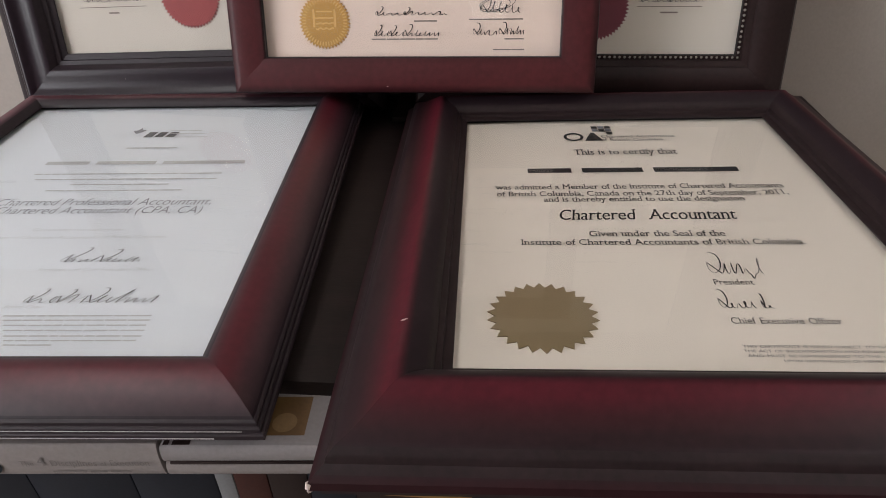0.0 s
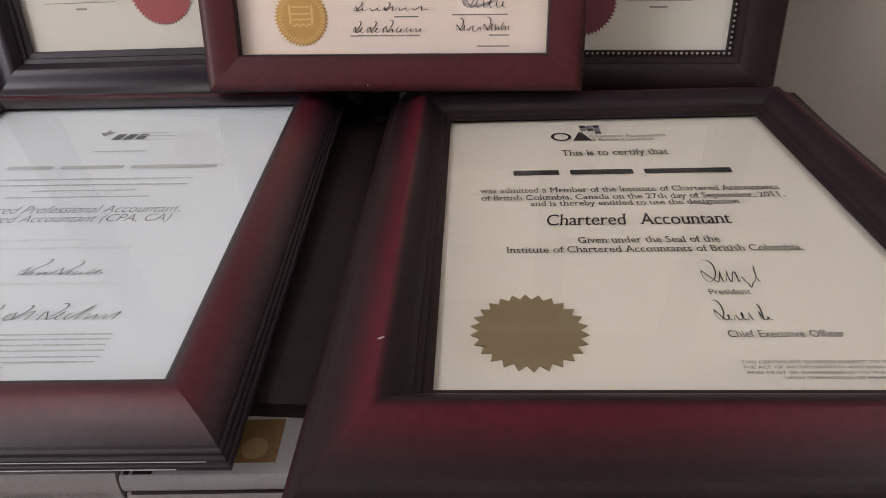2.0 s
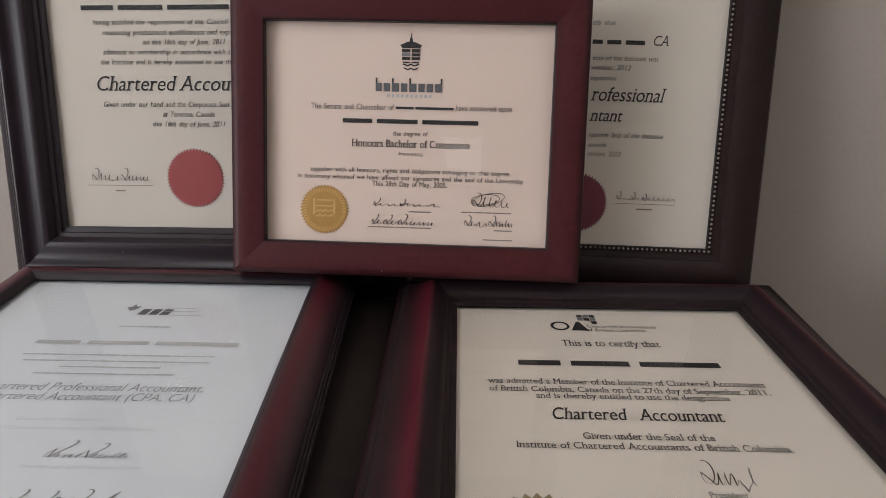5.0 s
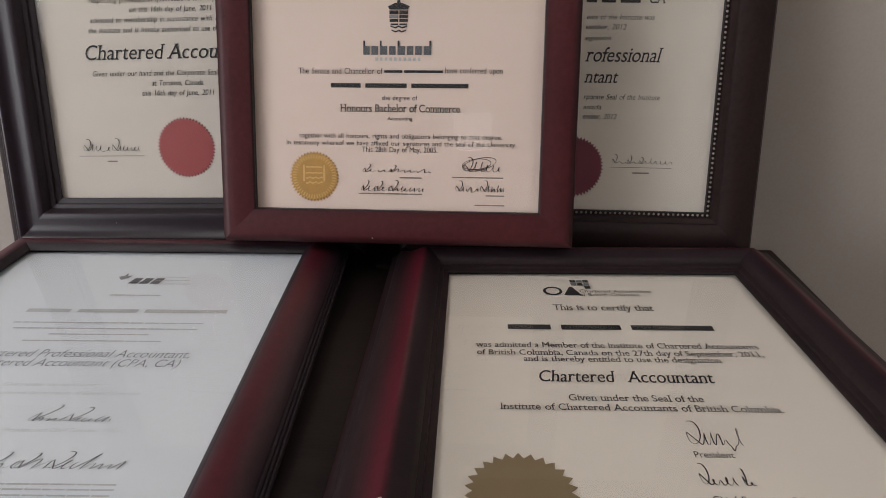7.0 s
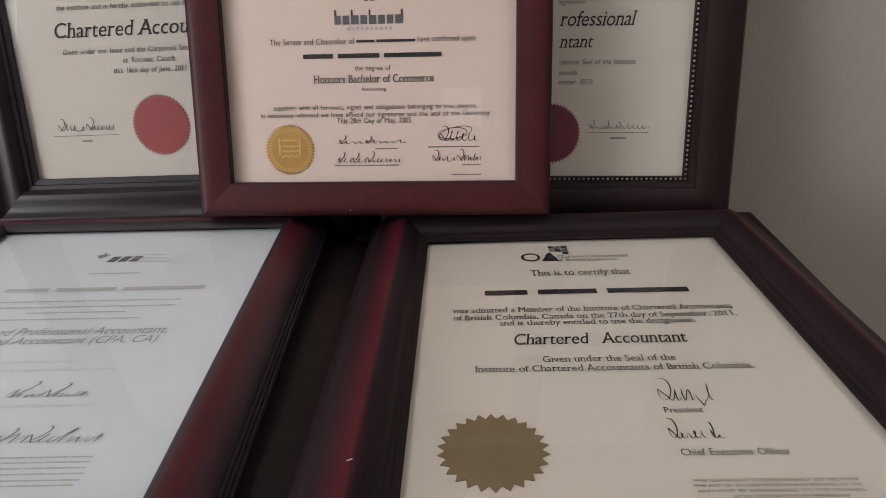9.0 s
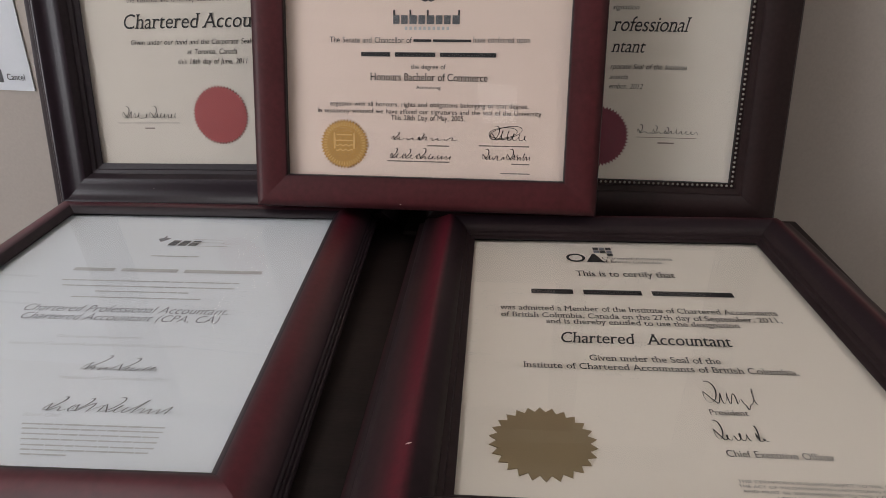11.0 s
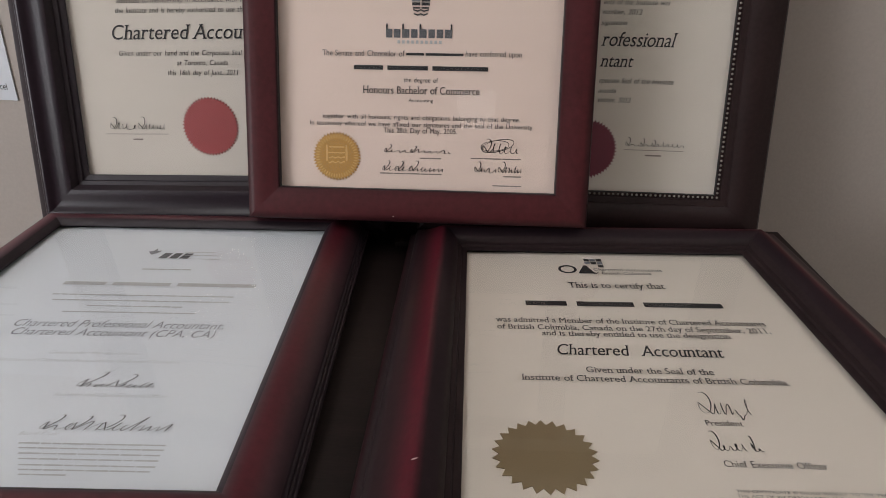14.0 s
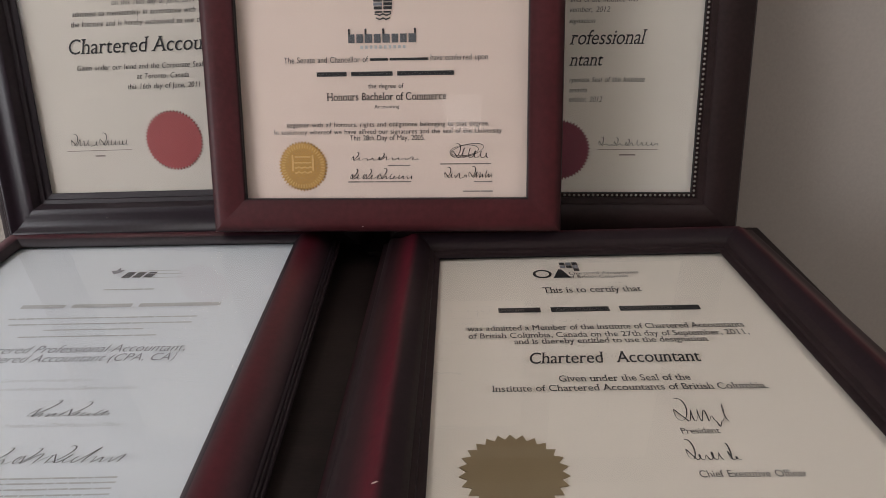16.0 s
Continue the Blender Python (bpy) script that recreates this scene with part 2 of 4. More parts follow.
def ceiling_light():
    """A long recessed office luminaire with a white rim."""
    root = tagged(new("ceiling_light"), "long white light panel, added unseen as fill light", "ceiling light", group="ceiling lights")
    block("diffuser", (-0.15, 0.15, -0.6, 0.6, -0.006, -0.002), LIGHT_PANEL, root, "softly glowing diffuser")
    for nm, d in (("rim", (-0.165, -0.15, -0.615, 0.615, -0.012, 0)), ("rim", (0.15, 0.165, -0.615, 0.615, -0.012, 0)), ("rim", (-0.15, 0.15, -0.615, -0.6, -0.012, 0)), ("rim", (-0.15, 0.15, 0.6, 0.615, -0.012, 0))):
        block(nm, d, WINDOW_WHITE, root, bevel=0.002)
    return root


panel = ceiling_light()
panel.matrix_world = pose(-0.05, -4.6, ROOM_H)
# two near copies, unseen, added to brighten the lying certificates
fill_light = copy_thing(panel, pose(1.15, -0.95, ROOM_H))
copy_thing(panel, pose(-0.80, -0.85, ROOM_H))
# the far one burns low, the added one on the right has its own diffuser
for light, glow, words in ((panel, LOW_PANEL, "long white office light panel burning low"), (fill_light, FILL_PANEL, "long white light panel, added unseen as fill on the right")):
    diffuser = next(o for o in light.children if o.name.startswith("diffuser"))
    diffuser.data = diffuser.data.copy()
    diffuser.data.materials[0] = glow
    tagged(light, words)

# ---- bookcase ----
CASE_L, CASE_R, CASE_Y0, CASE_Y1, TOP = -0.385, 0.412, -0.349, 0.108, 1.0225
case = tagged(new("bookcase"), "low espresso brown wooden bookcase under the frames", "bookcase")
case.location = (0, 0, 0)
block("top_board", (CASE_L, CASE_R, CASE_Y0, CASE_Y1, TOP - 0.022, TOP), ESPRESSO, case, bevel=0.002)
block("back_ledge", (-0.028, 0.35, 0.026, CASE_Y1, TOP, 1.0285), ESPRESSO, case, bevel=0.001)
for x in (CASE_L + 0.005, CASE_R - 0.023):
    block("side_panel", (x, x + 0.018, CASE_Y0 + 0.012, CASE_Y1 - 0.006, 0, TOP - 0.022), ESPRESSO, case, bevel=0.0015)
for z in (0.06, 0.385, 0.70):
    block("shelf", (CASE_L + 0.023, CASE_R - 0.023, CASE_Y0 + 0.014, CASE_Y1 - 0.012, z, z + 0.018), ESPRESSO, case, bevel=0.0015)
block("back_panel", (CASE_L + 0.023, CASE_R - 0.023, CASE_Y1 - 0.012, CASE_Y1 - 0.006, 0, TOP - 0.022), ESPRESSO, case)
block("plinth", (CASE_L + 0.023, CASE_R - 0.023, CASE_Y0 + 0.03, CASE_Y0 + 0.045, 0, 0.06), ESPRESSO, case)

# ---- lettering ----
pending = []
LEVELS = (0.0, 0.453, 0.685, -0.23)


def letter(body, x0, x1, z, cap, mat, parent, y=-0.0006, shear=0.0, bold=0.0, serif=0.0, stress=0.0, gap=1.0, name="text_line"):
    """One line of writing on a sheet: from x0 to x1, its baseline at z, its capitals cap high. serif: how far feet reach beyond a stem; stress: how much broader upright strokes are."""
    cu = bpy.data.curves.new(name, "FONT")
    cu.body, cu.size, cu.shear, cu.offset, cu.resolution_u = body, 1.0, shear, bold, 6
    cu.space_word = gap
    ob = bpy.data.objects.new(name, cu)
    scene.collection.objects.link(ob)
    pending.append((ob, name, x0, x1, z, cap, mat, parent, y, serif, stress))


def with_serifs(me, serif, stress):
    """The line's faces again, a little to the side, for broad upright strokes, and a thin foot on each stem's end. The third value lifts each layer."""
    co = [(v.co.x, v.co.y, 0.0) for v in me.vertices]
    faces = [tuple(p.vertices) for p in me.polygons]
    count, owner = collections.Counter(), {}
    for f in faces:
        for a, b in zip(f, f[1:] + f[:1]):
            k = (min(a, b), max(a, b))
            count[k] += 1
            owner[k] = f
    verts, out = list(co), list(faces)
    if stress:
        n = len(verts)
        verts += [(x + stress, v, 1.0) for x, v, _ in co]
        out += [tuple(i + n for i in f) for f in faces]
    if serif:
        for (a, b), c in count.items():
            (xa, va, _), (xb, vb, _) = co[a], co[b]
            wide = abs(xa - xb)
            if c > 1 or abs(va - vb) > 0.006 or not 0.062 < wide < 0.11:
                continue
            if not min(abs(va - level) for level in LEVELS) < 0.026:
                continue
            f = owner[(a, b)]
            inward = 1 if sum(co[i][1] for i in f) / len(f) > va else -1
            lo, hi, t = min(xa, xb) - serif, max(xa, xb) + serif + stress, 0.060 * inward
            n = len(verts)
            verts += [(lo, va, 2.0), (hi, va, 2.0), (hi - serif * 0.6, va + t, 2.0), (lo + serif * 0.6, va + t, 2.0)]
            out.append((n, n + 1, n + 2, n + 3))
    return np.array(verts, dtype=np.float32), out


def set_type():
    """Turns all pending lines into meshes, each brought to its width and height."""
    bpy.context.view_layer.update()
    graph = bpy.context.evaluated_depsgraph_get()
    for ob, name, x0, x1, z, cap, mat, parent, y, serif, stress in pending:
        flat = bpy.data.meshes.new_from_object(ob.evaluated_get(graph))
        co, faces = with_serifs(flat, serif, stress)
        lo, hi = co[:, 0].min(), co[:, 0].max()
        out = np.zeros_like(co)
        out[:, 0] = x0 + (co[:, 0] - lo) / (hi - lo) * (x1 - x0)
        out[:, 1] = y - 0.00003 * co[:, 2]
        out[:, 2] = z + co[:, 1] / 0.69 * cap
        me = bpy.data.meshes.new(name)
        me.from_pydata(out.tolist(), [], faces)
        me.materials.append(mat)
        cu = ob.data
        bpy.data.objects.remove(ob)
        bpy.data.curves.remove(cu)
        bpy.data.meshes.remove(flat)
        done = new(name, me)
        done.parent = parent
    pending.clear()


def bar(name, x0, x1, z0, z1, mat, parent, y=-0.0006, lean=0.0):
    bm = bmesh.new()
    vs = [bm.verts.new(p) for p in ((x0, y, z0), (x1, y, z0), (x1 + lean, y, z1), (x0 + lean, y, z1))]
    bm.faces.new(vs)
    return part(name, bm, mat, parent, smooth=0)


def word_bars(x0, x1, z, cap, mat, parent, words, rng, name="word_bar"):
    """Plain bars in place of words: as many as there are words, with gaps between them."""
    gap = 0.45 * cap
    parts = [0.8, 1.1, 1.5] if words == 3 else [rng.uniform(0.5, 1.5) for _ in range(words)]
    unit = (x1 - x0 - gap * (words - 1)) / sum(parts)
    x = x0
    for w in parts:
        bar(name, x, x + w * unit, z + 0.10 * cap, z + (0.52 if words == 3 else 0.75) * cap, mat, parent)
        x += w * unit + gap


def pen_line(bm, line, y, thick):
    n, prev = len(line) - 1, None
    for i, (u, v) in enumerate(line):
        (a, b), (c, d) = line[max(i - 1, 0)], line[min(i + 1, n)]
        du, dv = c - a, d - b
        size = math.hypot(du, dv) or 1.0
        half = thick * (0.55 + 0.45 * max(0.0, -dv / size) + 0.25 * math.sin(i * 0.21))
        su, sv = -dv / size * half, du / size * half
        pair = (bm.verts.new((u - su, y, v - sv)), bm.verts.new((u + su, y, v + sv)))
        if prev:
            bm.faces.new((prev[0], pair[0], pair[1], prev[1]))
        prev = pair


def pen_word(x0, x1, z, initial, body, loops, drop, lean, rng):
    """A tall looped start and a run of uneven humps that fades, of no letters. drop: how far one late loop hangs below the line."""
    line = []
    w = x1 - x0
    head = min(0.34 * w, 0.8 * initial) if initial else 0.0
    if initial:
        for i in range(34):
            a = 2 * math.pi * (0.30 - 0.80 * i / 33)
            u, v = x0 + head * (0.40 + 0.40 * math.cos(a) + 0.006 * i), initial * (0.52 + 0.48 * math.sin(a))
            line.append((u + lean * v, z + v))
    heights = [rng.uniform(0.45, 1.1) * (1.75 if rng.random() < 0.16 else 1.0) * (1.0 - 0.35 * k / max(loops, 1)) for k in range(loops + 1)]
    sway = [rng.uniform(-0.15, 0.55) for _ in range(loops + 1)]
    steps = 14 * loops
    for i in range(steps + 1):
        t = i / steps
        k = min(int(t * loops), loops - 1)
        ph = t * loops - k
        v = body * heights[k] * (0.5 - 0.5 * math.cos(2 * math.pi * ph))
        if drop and k == max(loops - 2, 0):
            v = v - drop * math.sin(math.pi * ph) ** 2
        u = x0 + head * 0.9 + (w - head * 0.9) * t + sway[k] * (w / loops) * 0.42 * math.sin(2 * math.pi * ph)
        line.append((u + lean * v, z + v))
    return line


# each style: words as (from, to, tall start, hump height, humps, drop), parts of the room it takes; lean; line
PEN_STYLES = {
    "two words": ([(0.0, 0.50, 1.0, 0.55, 5, 0.45), (0.48, 1.0, 1.05, 0.55, 6, 0.0)], 0.40, 0.00036),
    "swift": ([(0.0, 0.46, 1.1, 0.40, 4, 0.0), (0.38, 1.0, 0.95, 0.46, 6, 0.0)], 0.95, 0.00037),
    "initials": ([(0.0, 0.26, 0.95, 0.5, 2, 0.0), (0.22, 0.48, 0.9, 0.5, 2, 0.0), (0.42, 1.0, 1.0, 0.52, 7, 0.0)], 0.75, 0.00037),
    "fading": ([(0.0, 0.30, 1.0, 0.3, 2, 0.0), (0.25, 0.50, 0.9, 0.35, 2, 0.0), (0.44, 1.0, 0.75, 0.42, 6, 0.0)], 0.30, 0.00036),
    "looped": ([(0.0, 1.0, 1.1, 0.62, 6, 0.75)], 0.20, 0.00037),
    "broken": ([(0.0, 0.68, 1.1, 0.52, 4, 0.0), (0.78, 1.0, 0.85, 0.6, 1, 0.2)], 0.12, 0.00037),
    "tangle": ([(0.10, 0.98, 0.95, 0.70, 5, 0.0)], 0.35, 0.00036),
}


def pen_marks(x0, x1, z, tall, mat, parent, rng, style):
    """A signature as thin pen lines of no letters."""
    bm = bmesh.new()
    words, lean, thick = PEN_STYLES[style]
    w = x1 - x0
    for k, (a, b, initial, body, loops, drop) in enumerate(words):
        pen_line(bm, pen_word(x0 + a * w, x0 + b * w, z, initial * tall, body * tall, loops, drop * tall, lean, rng), -0.0007 - 0.00004 * k, thick)
    if style == "tangle":
        for k in range(2):
            c, r = x0 + w * (0.46 + 0.06 * k), w * (0.30 + 0.05 * k)
            pen_line(bm, [(c + r * math.cos(a) + 0.25 * tall * math.sin(a), z + tall * (0.5 + (0.36 + 0.1 * k) * math.sin(a + 0.3 * k))) for a in (2 * math.pi * i / 48 for i in range(49))], -0.00085 - 0.00004 * k, thick)
    return part("signature_stroke", bm, mat, parent, smooth=0)


def seal(name, x, z, r, teeth, depth, mat, parent, label):
    """A paper seal with a toothed edge."""
    bm = bmesh.new()
    ring = []
    for i in range(teeth * 2):
        a = math.pi * i / teeth
        q = r if i % 2 == 0 else r - depth
        ring.append((x + q * math.sin(a), z + q * math.cos(a)))
    back = [bm.verts.new((u, -0.0003, v)) for u, v in ring]
    front = [bm.verts.new((u, -0.0008, v)) for u, v in ring]
    for i in range(len(ring)):
        j = (i + 1) % len(ring)
        bm.faces.new((back[i], back[j], front[j], front[i]))
    mid = bm.verts.new((x, -0.0009, z))
    for i in range(len(ring)):
        bm.faces.new((front[i], front[(i + 1) % len(ring)], mid))
    ob = part(name, bm, mat, parent, label, smooth=0)
    return ob


# ---- framed certificates ----
def hump(w0, h0, w1, h1, rise, n=8):
    """Points of a rounded ridge between two points of a moulding's section."""
    return [(w0 + (w1 - w0) * i / n, h0 + (h1 - h0) * i / n + rise * math.sin(math.pi * i / n)) for i in range(1, n)]


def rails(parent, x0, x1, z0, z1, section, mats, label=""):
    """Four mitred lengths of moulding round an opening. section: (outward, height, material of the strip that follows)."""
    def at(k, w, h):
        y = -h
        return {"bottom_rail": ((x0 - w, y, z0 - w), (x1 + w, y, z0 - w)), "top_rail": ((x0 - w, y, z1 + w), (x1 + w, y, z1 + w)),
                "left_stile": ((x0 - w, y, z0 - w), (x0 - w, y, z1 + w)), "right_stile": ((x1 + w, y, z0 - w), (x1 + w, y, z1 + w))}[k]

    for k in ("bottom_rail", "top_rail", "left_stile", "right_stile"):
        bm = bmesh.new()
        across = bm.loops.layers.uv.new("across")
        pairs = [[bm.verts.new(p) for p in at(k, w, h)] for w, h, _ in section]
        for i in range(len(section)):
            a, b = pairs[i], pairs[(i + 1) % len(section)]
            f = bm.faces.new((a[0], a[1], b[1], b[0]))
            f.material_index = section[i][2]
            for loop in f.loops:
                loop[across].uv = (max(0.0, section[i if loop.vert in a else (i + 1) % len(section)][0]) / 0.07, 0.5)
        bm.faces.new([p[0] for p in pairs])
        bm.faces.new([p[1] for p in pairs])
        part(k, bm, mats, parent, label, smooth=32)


def framed(name, m, x0, x1, z0, z1, section, mats, sheet_mat, label, sheet_label):
    root = tagged(new(name), label, "framed certificate", group="framed certificates")
    root.matrix_world = m
    rails(root, x0, x1, z0, z1, section, mats)
    e = 0.006
    sheet = block("certificate_sheet", (x0 - e, x1 + e, 0.0, 0.0008, z0 - e, z1 + e), sheet_mat, root, sheet_label)
    bm = bmesh.new()
    bm.faces.new([bm.verts.new(p) for p in ((x0 - e, -0.003, z0 - e), (x1 + e, -0.003, z0 - e), (x1 + e, -0.003, z1 + e), (x0 - e, -0.003, z1 + e))])
    pane = part("glass_pane", bm, GLASS, root, "clear glass", smooth=0)
    pane.visible_shadow = False
    block("backing_board", (x0 - e, x1 + e, 0.0012, 0.004, z0 - e, z1 + e), BACKING, root, "brown board backing")
    return root, sheet


def strip(points, mat):
    return [(w, h, mat) for w, h in points]


DEEP = -0.018
# materials of each section: 0 and 1 lacquer, 2 black, 3 lip
DARK_MATS = [EBONY, EBONY, BLACKWOOD, LIP]
# a steep black inner edge, a burgundy band that falls outward, fine outer steps
SCOOP = ([(0.0075, 0.0037, 3), (0.0, 0.0037, 3), (0.0, 0.0042, 2), (0.0008, 0.0057, 2), (0.0024, 0.0075, 2), (0.0042, 0.0090, 2)]
         + strip([(0.0062, 0.0102), (0.0086, 0.0110), (0.0120, 0.0112), (0.0160, 0.0105), (0.0200, 0.0091), (0.0240, 0.0072)], 0) + strip([(0.0280, 0.0048), (0.0318, 0.0014)], 1) + strip([(0.0352, -0.0022)], 2)
         + strip([(0.0361, -0.0036), (0.0370, -0.0039), (0.0377, -0.0046), (0.0380, -0.0064), (0.0389, -0.0066), (0.0396, -0.0073), (0.0399, -0.0090), (0.0410, -0.0091), (0.0417, -0.0098), (0.0420, -0.0119)], 2)
         + [(0.0410, -0.0130, 2), (0.0360, -0.0145, 2), (0.0350, -0.0210, 2), (0.0075, -0.0210, 2)])
# a black stepped inner rise, then a crest near the opening and a broad band that falls outward
RISE = [(0.0075, 0.0037, 3), (0.0, 0.0037, 3), (0.0, 0.0042, 2), (0.0020, 0.0052, 2), (0.0060, 0.0058, 2), (0.0066, 0.0082, 2), (0.0108, 0.0090, 2), (0.0116, 0.0120, 2), (0.0138, 0.0150, 2), (0.0152, 0.0170, 1)]
RIDGE = ([(0.0075, 0.0037, 3), (0.0, 0.0037, 3), (0.0, 0.0042, 2), (0.0020, 0.0052, 2), (0.0050, 0.0058, 2), (0.0056, 0.0080, 2), (0.0090, 0.0092, 2), (0.0098, 0.0118, 2), (0.0125, 0.0150, 1)]
         + strip([(0.0155, 0.0172), (0.0185, 0.0189), (0.0212, 0.0201), (0.0238, 0.0207), (0.0260, 0.0202), (0.0290, 0.0181), (0.0325, 0.0155)], 0)
         + strip([(0.0365, 0.0126), (0.0405, 0.0098), (0.0445, 0.0074), (0.0490, 0.0056)], 1)
         + [(0.0515, 0.0046, 2), (0.0540, 0.0022, 2), (0.0552, 0.0010, 2), (0.0560, -0.0020, 2), (0.0600, -0.0048, 1), (0.0628, -0.0072, 1), (0.0638, -0.0110, 1), (0.0600, -0.0130, 2), (0.0590, -0.0195, 2), (0.0075, -0.0195, 2)])
# a black stepped rise, a shallow scoop, a narrow round crest and a dark outer slope
RIDGE_UPRIGHT = (RISE + strip([(0.0172, 0.0178), (0.0220, 0.0181), (0.0270, 0.0179), (0.0320, 0.0181), (0.0360, 0.0190)], 1)
                 + strip([(0.0382, 0.0208), (0.0402, 0.0220), (0.0422, 0.0224), (0.0442, 0.0219), (0.0460, 0.0204), (0.0474, 0.0180)], 0)
                 + [(0.0490, 0.0152, 2), (0.0530, 0.0136, 2), (0.0575, 0.0108, 2), (0.0615, 0.0070, 2), (0.0640, 0.0025, 2), (0.0645, -0.002, 2), (0.0645, DEEP, 2), (0.0075, DEEP, 2)])
# a flat burgundy band with eased edges
FLAT = ([(0.0075, 0.0037, 3), (0.0, 0.0037, 3), (0.0, 0.0042, 3), (0.0004, 0.0088, 1), (0.0016, 0.0103, 0), (0.0040, 0.0109, 0)]
        + [(0.0075, 0.0112, 0), (0.0180, 0.0135, 0), (0.0250, 0.0138, 0), (0.0300, 0.0132, 0), (0.0320, 0.0116, 1), (0.0330, 0.0085, 1), (0.0332, 0.0, 2), (0.0332, -0.014, 2), (0.0075, -0.014, 2)])
# a dark band with a bead moulding at the lip
BEADED = ([(0.0075, 0.0037, 3), (0.0, 0.0037, 3), (0.0, 0.0042, 3), (0.0010, 0.0060, 2), (0.0048, 0.0060, 2), (0.0056, 0.0100, 2)]
          + strip([(0.0110, 0.0112), (0.0120, 0.0140)], 2) + strip(hump(0.0120, 0.0140, 0.0400, 0.0130, 0.0040, 6), 2) + [(0.0400, 0.0130, 1), (0.0470, 0.0100, 2), (0.0503, 0.0050, 2), (0.0508, -0.026, 2), (0.0075, -0.026, 2)])


def write_lines(lines, sheet, seed, serif_shear=0.0, ink=INK, small=INK, bold=0.0, serif=0.085, stress=0.0):
    rng = random.Random(seed)
    for body, x0, x1, z, cap in lines:
        if body == "BAR":
            n = int((x1 - x0) / 0.011)
            if cap > 0.0045 and ink is INK:
                word_bars(x0, x1, z, cap * 0.75, ink, sheet, 2, rng, "caption_bar")
            elif cap < 0.0015 or n < 2:
                bar("caption_bar", x0, x1, z, z + cap * 0.5, CAPTION_INK if ink is INK else PALE_INK, sheet)
            else:
                word_bars(x0, x1, z, cap * 0.75, CAPTION_INK if ink is INK else PALE_INK, sheet, n + (n == 3), rng, "caption_bar")
        elif body == "NAME":
            word_bars(x0, x1, z, cap, small if ink is GREY_INK else ink, sheet, 3, rng)
        elif body in PEN_STYLES:
            pen_marks(x0, x1, z, cap, DARK_GREY_INK if ink is GREY_INK else INK, sheet, rng, body)
        elif body == "Chartered Accountant":
            for word, a, b in (("Chartered", 0.0, 0.445), ("Accountant", 0.50, 1.0)):
                letter(word, x0 + a * (x1 - x0), x0 + b * (x1 - x0), z, cap, ink, sheet, shear=0.22, bold=-0.004, serif=0.06, stress=0.02)
        else:
            letter(body, x0, x1, z, cap, ink if cap > 0.006 else small, sheet, shear=serif_shear, bold=bold if cap > 0.0062 else bold - 0.003, gap=1.0 if cap > 0.0062 else 1.35, serif=serif if cap > 0.0062 else 0.0, stress=stress)


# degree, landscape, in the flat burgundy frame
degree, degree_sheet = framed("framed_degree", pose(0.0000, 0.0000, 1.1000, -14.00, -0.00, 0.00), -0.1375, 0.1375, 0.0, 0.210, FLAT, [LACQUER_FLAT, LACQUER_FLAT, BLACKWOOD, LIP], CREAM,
                              "small burgundy wooden frame with a university degree, leaning on others", "cream landscape degree sheet")
write_lines([
    ('The Senate and Chancellor of', -0.0948, -0.0135, 0.129, 0.0055),
    ('BAR', -0.0119, 0.044, 0.1298, 0.0049),
    ('have conferred upon', 0.0462, 0.1001, 0.1299, 0.0054),
    ('NAME', -0.0636, 0.0683, 0.1152, 0.0099),
    ('the degree of', -0.0142, 0.0199, 0.1048, 0.0044),
    ('Honours Bachelor of Commerce', -0.0549, 0.0607, 0.0936, 0.0072),
    ('Accounting', -0.0089, 0.0152, 0.0859, 0.0033),
    ('together with all honours, rights and obligations belonging to that degree.', -0.0955, 0.1012, 0.0687, 0.0045),
    ('In testimony whereof we have affixed our signatures and the seal of the University', -0.108, 0.1137, 0.0618, 0.0045),
    ('This 28th Day of May, 2005.', -0.0337, 0.0396, 0.0556, 0.005),
    ("swift", -0.0358, 0.0338, 0.0364, 0.0068),
    ("initials", -0.0374, 0.0262, 0.0181, 0.0102),
    ("tangle", 0.0572, 0.1015, 0.038, 0.0144),
    ("two words", 0.0549, 0.1043, 0.019, 0.0101),
    ('BAR', 0.0031, 0.0245, 0.0306, 0.0022),
    ('BAR', -0.0373, 0.0253, 0.0146, 0.0023),
    ('BAR', 0.0542, 0.1035, 0.0316, 0.0022),
    ('BAR', 0.0869, 0.1046, 0.0145, 0.0022),
    ('BAR', 0.0764, 0.1052, 0.005, 0.0022),
], degree_sheet, 1, bold=0.0)

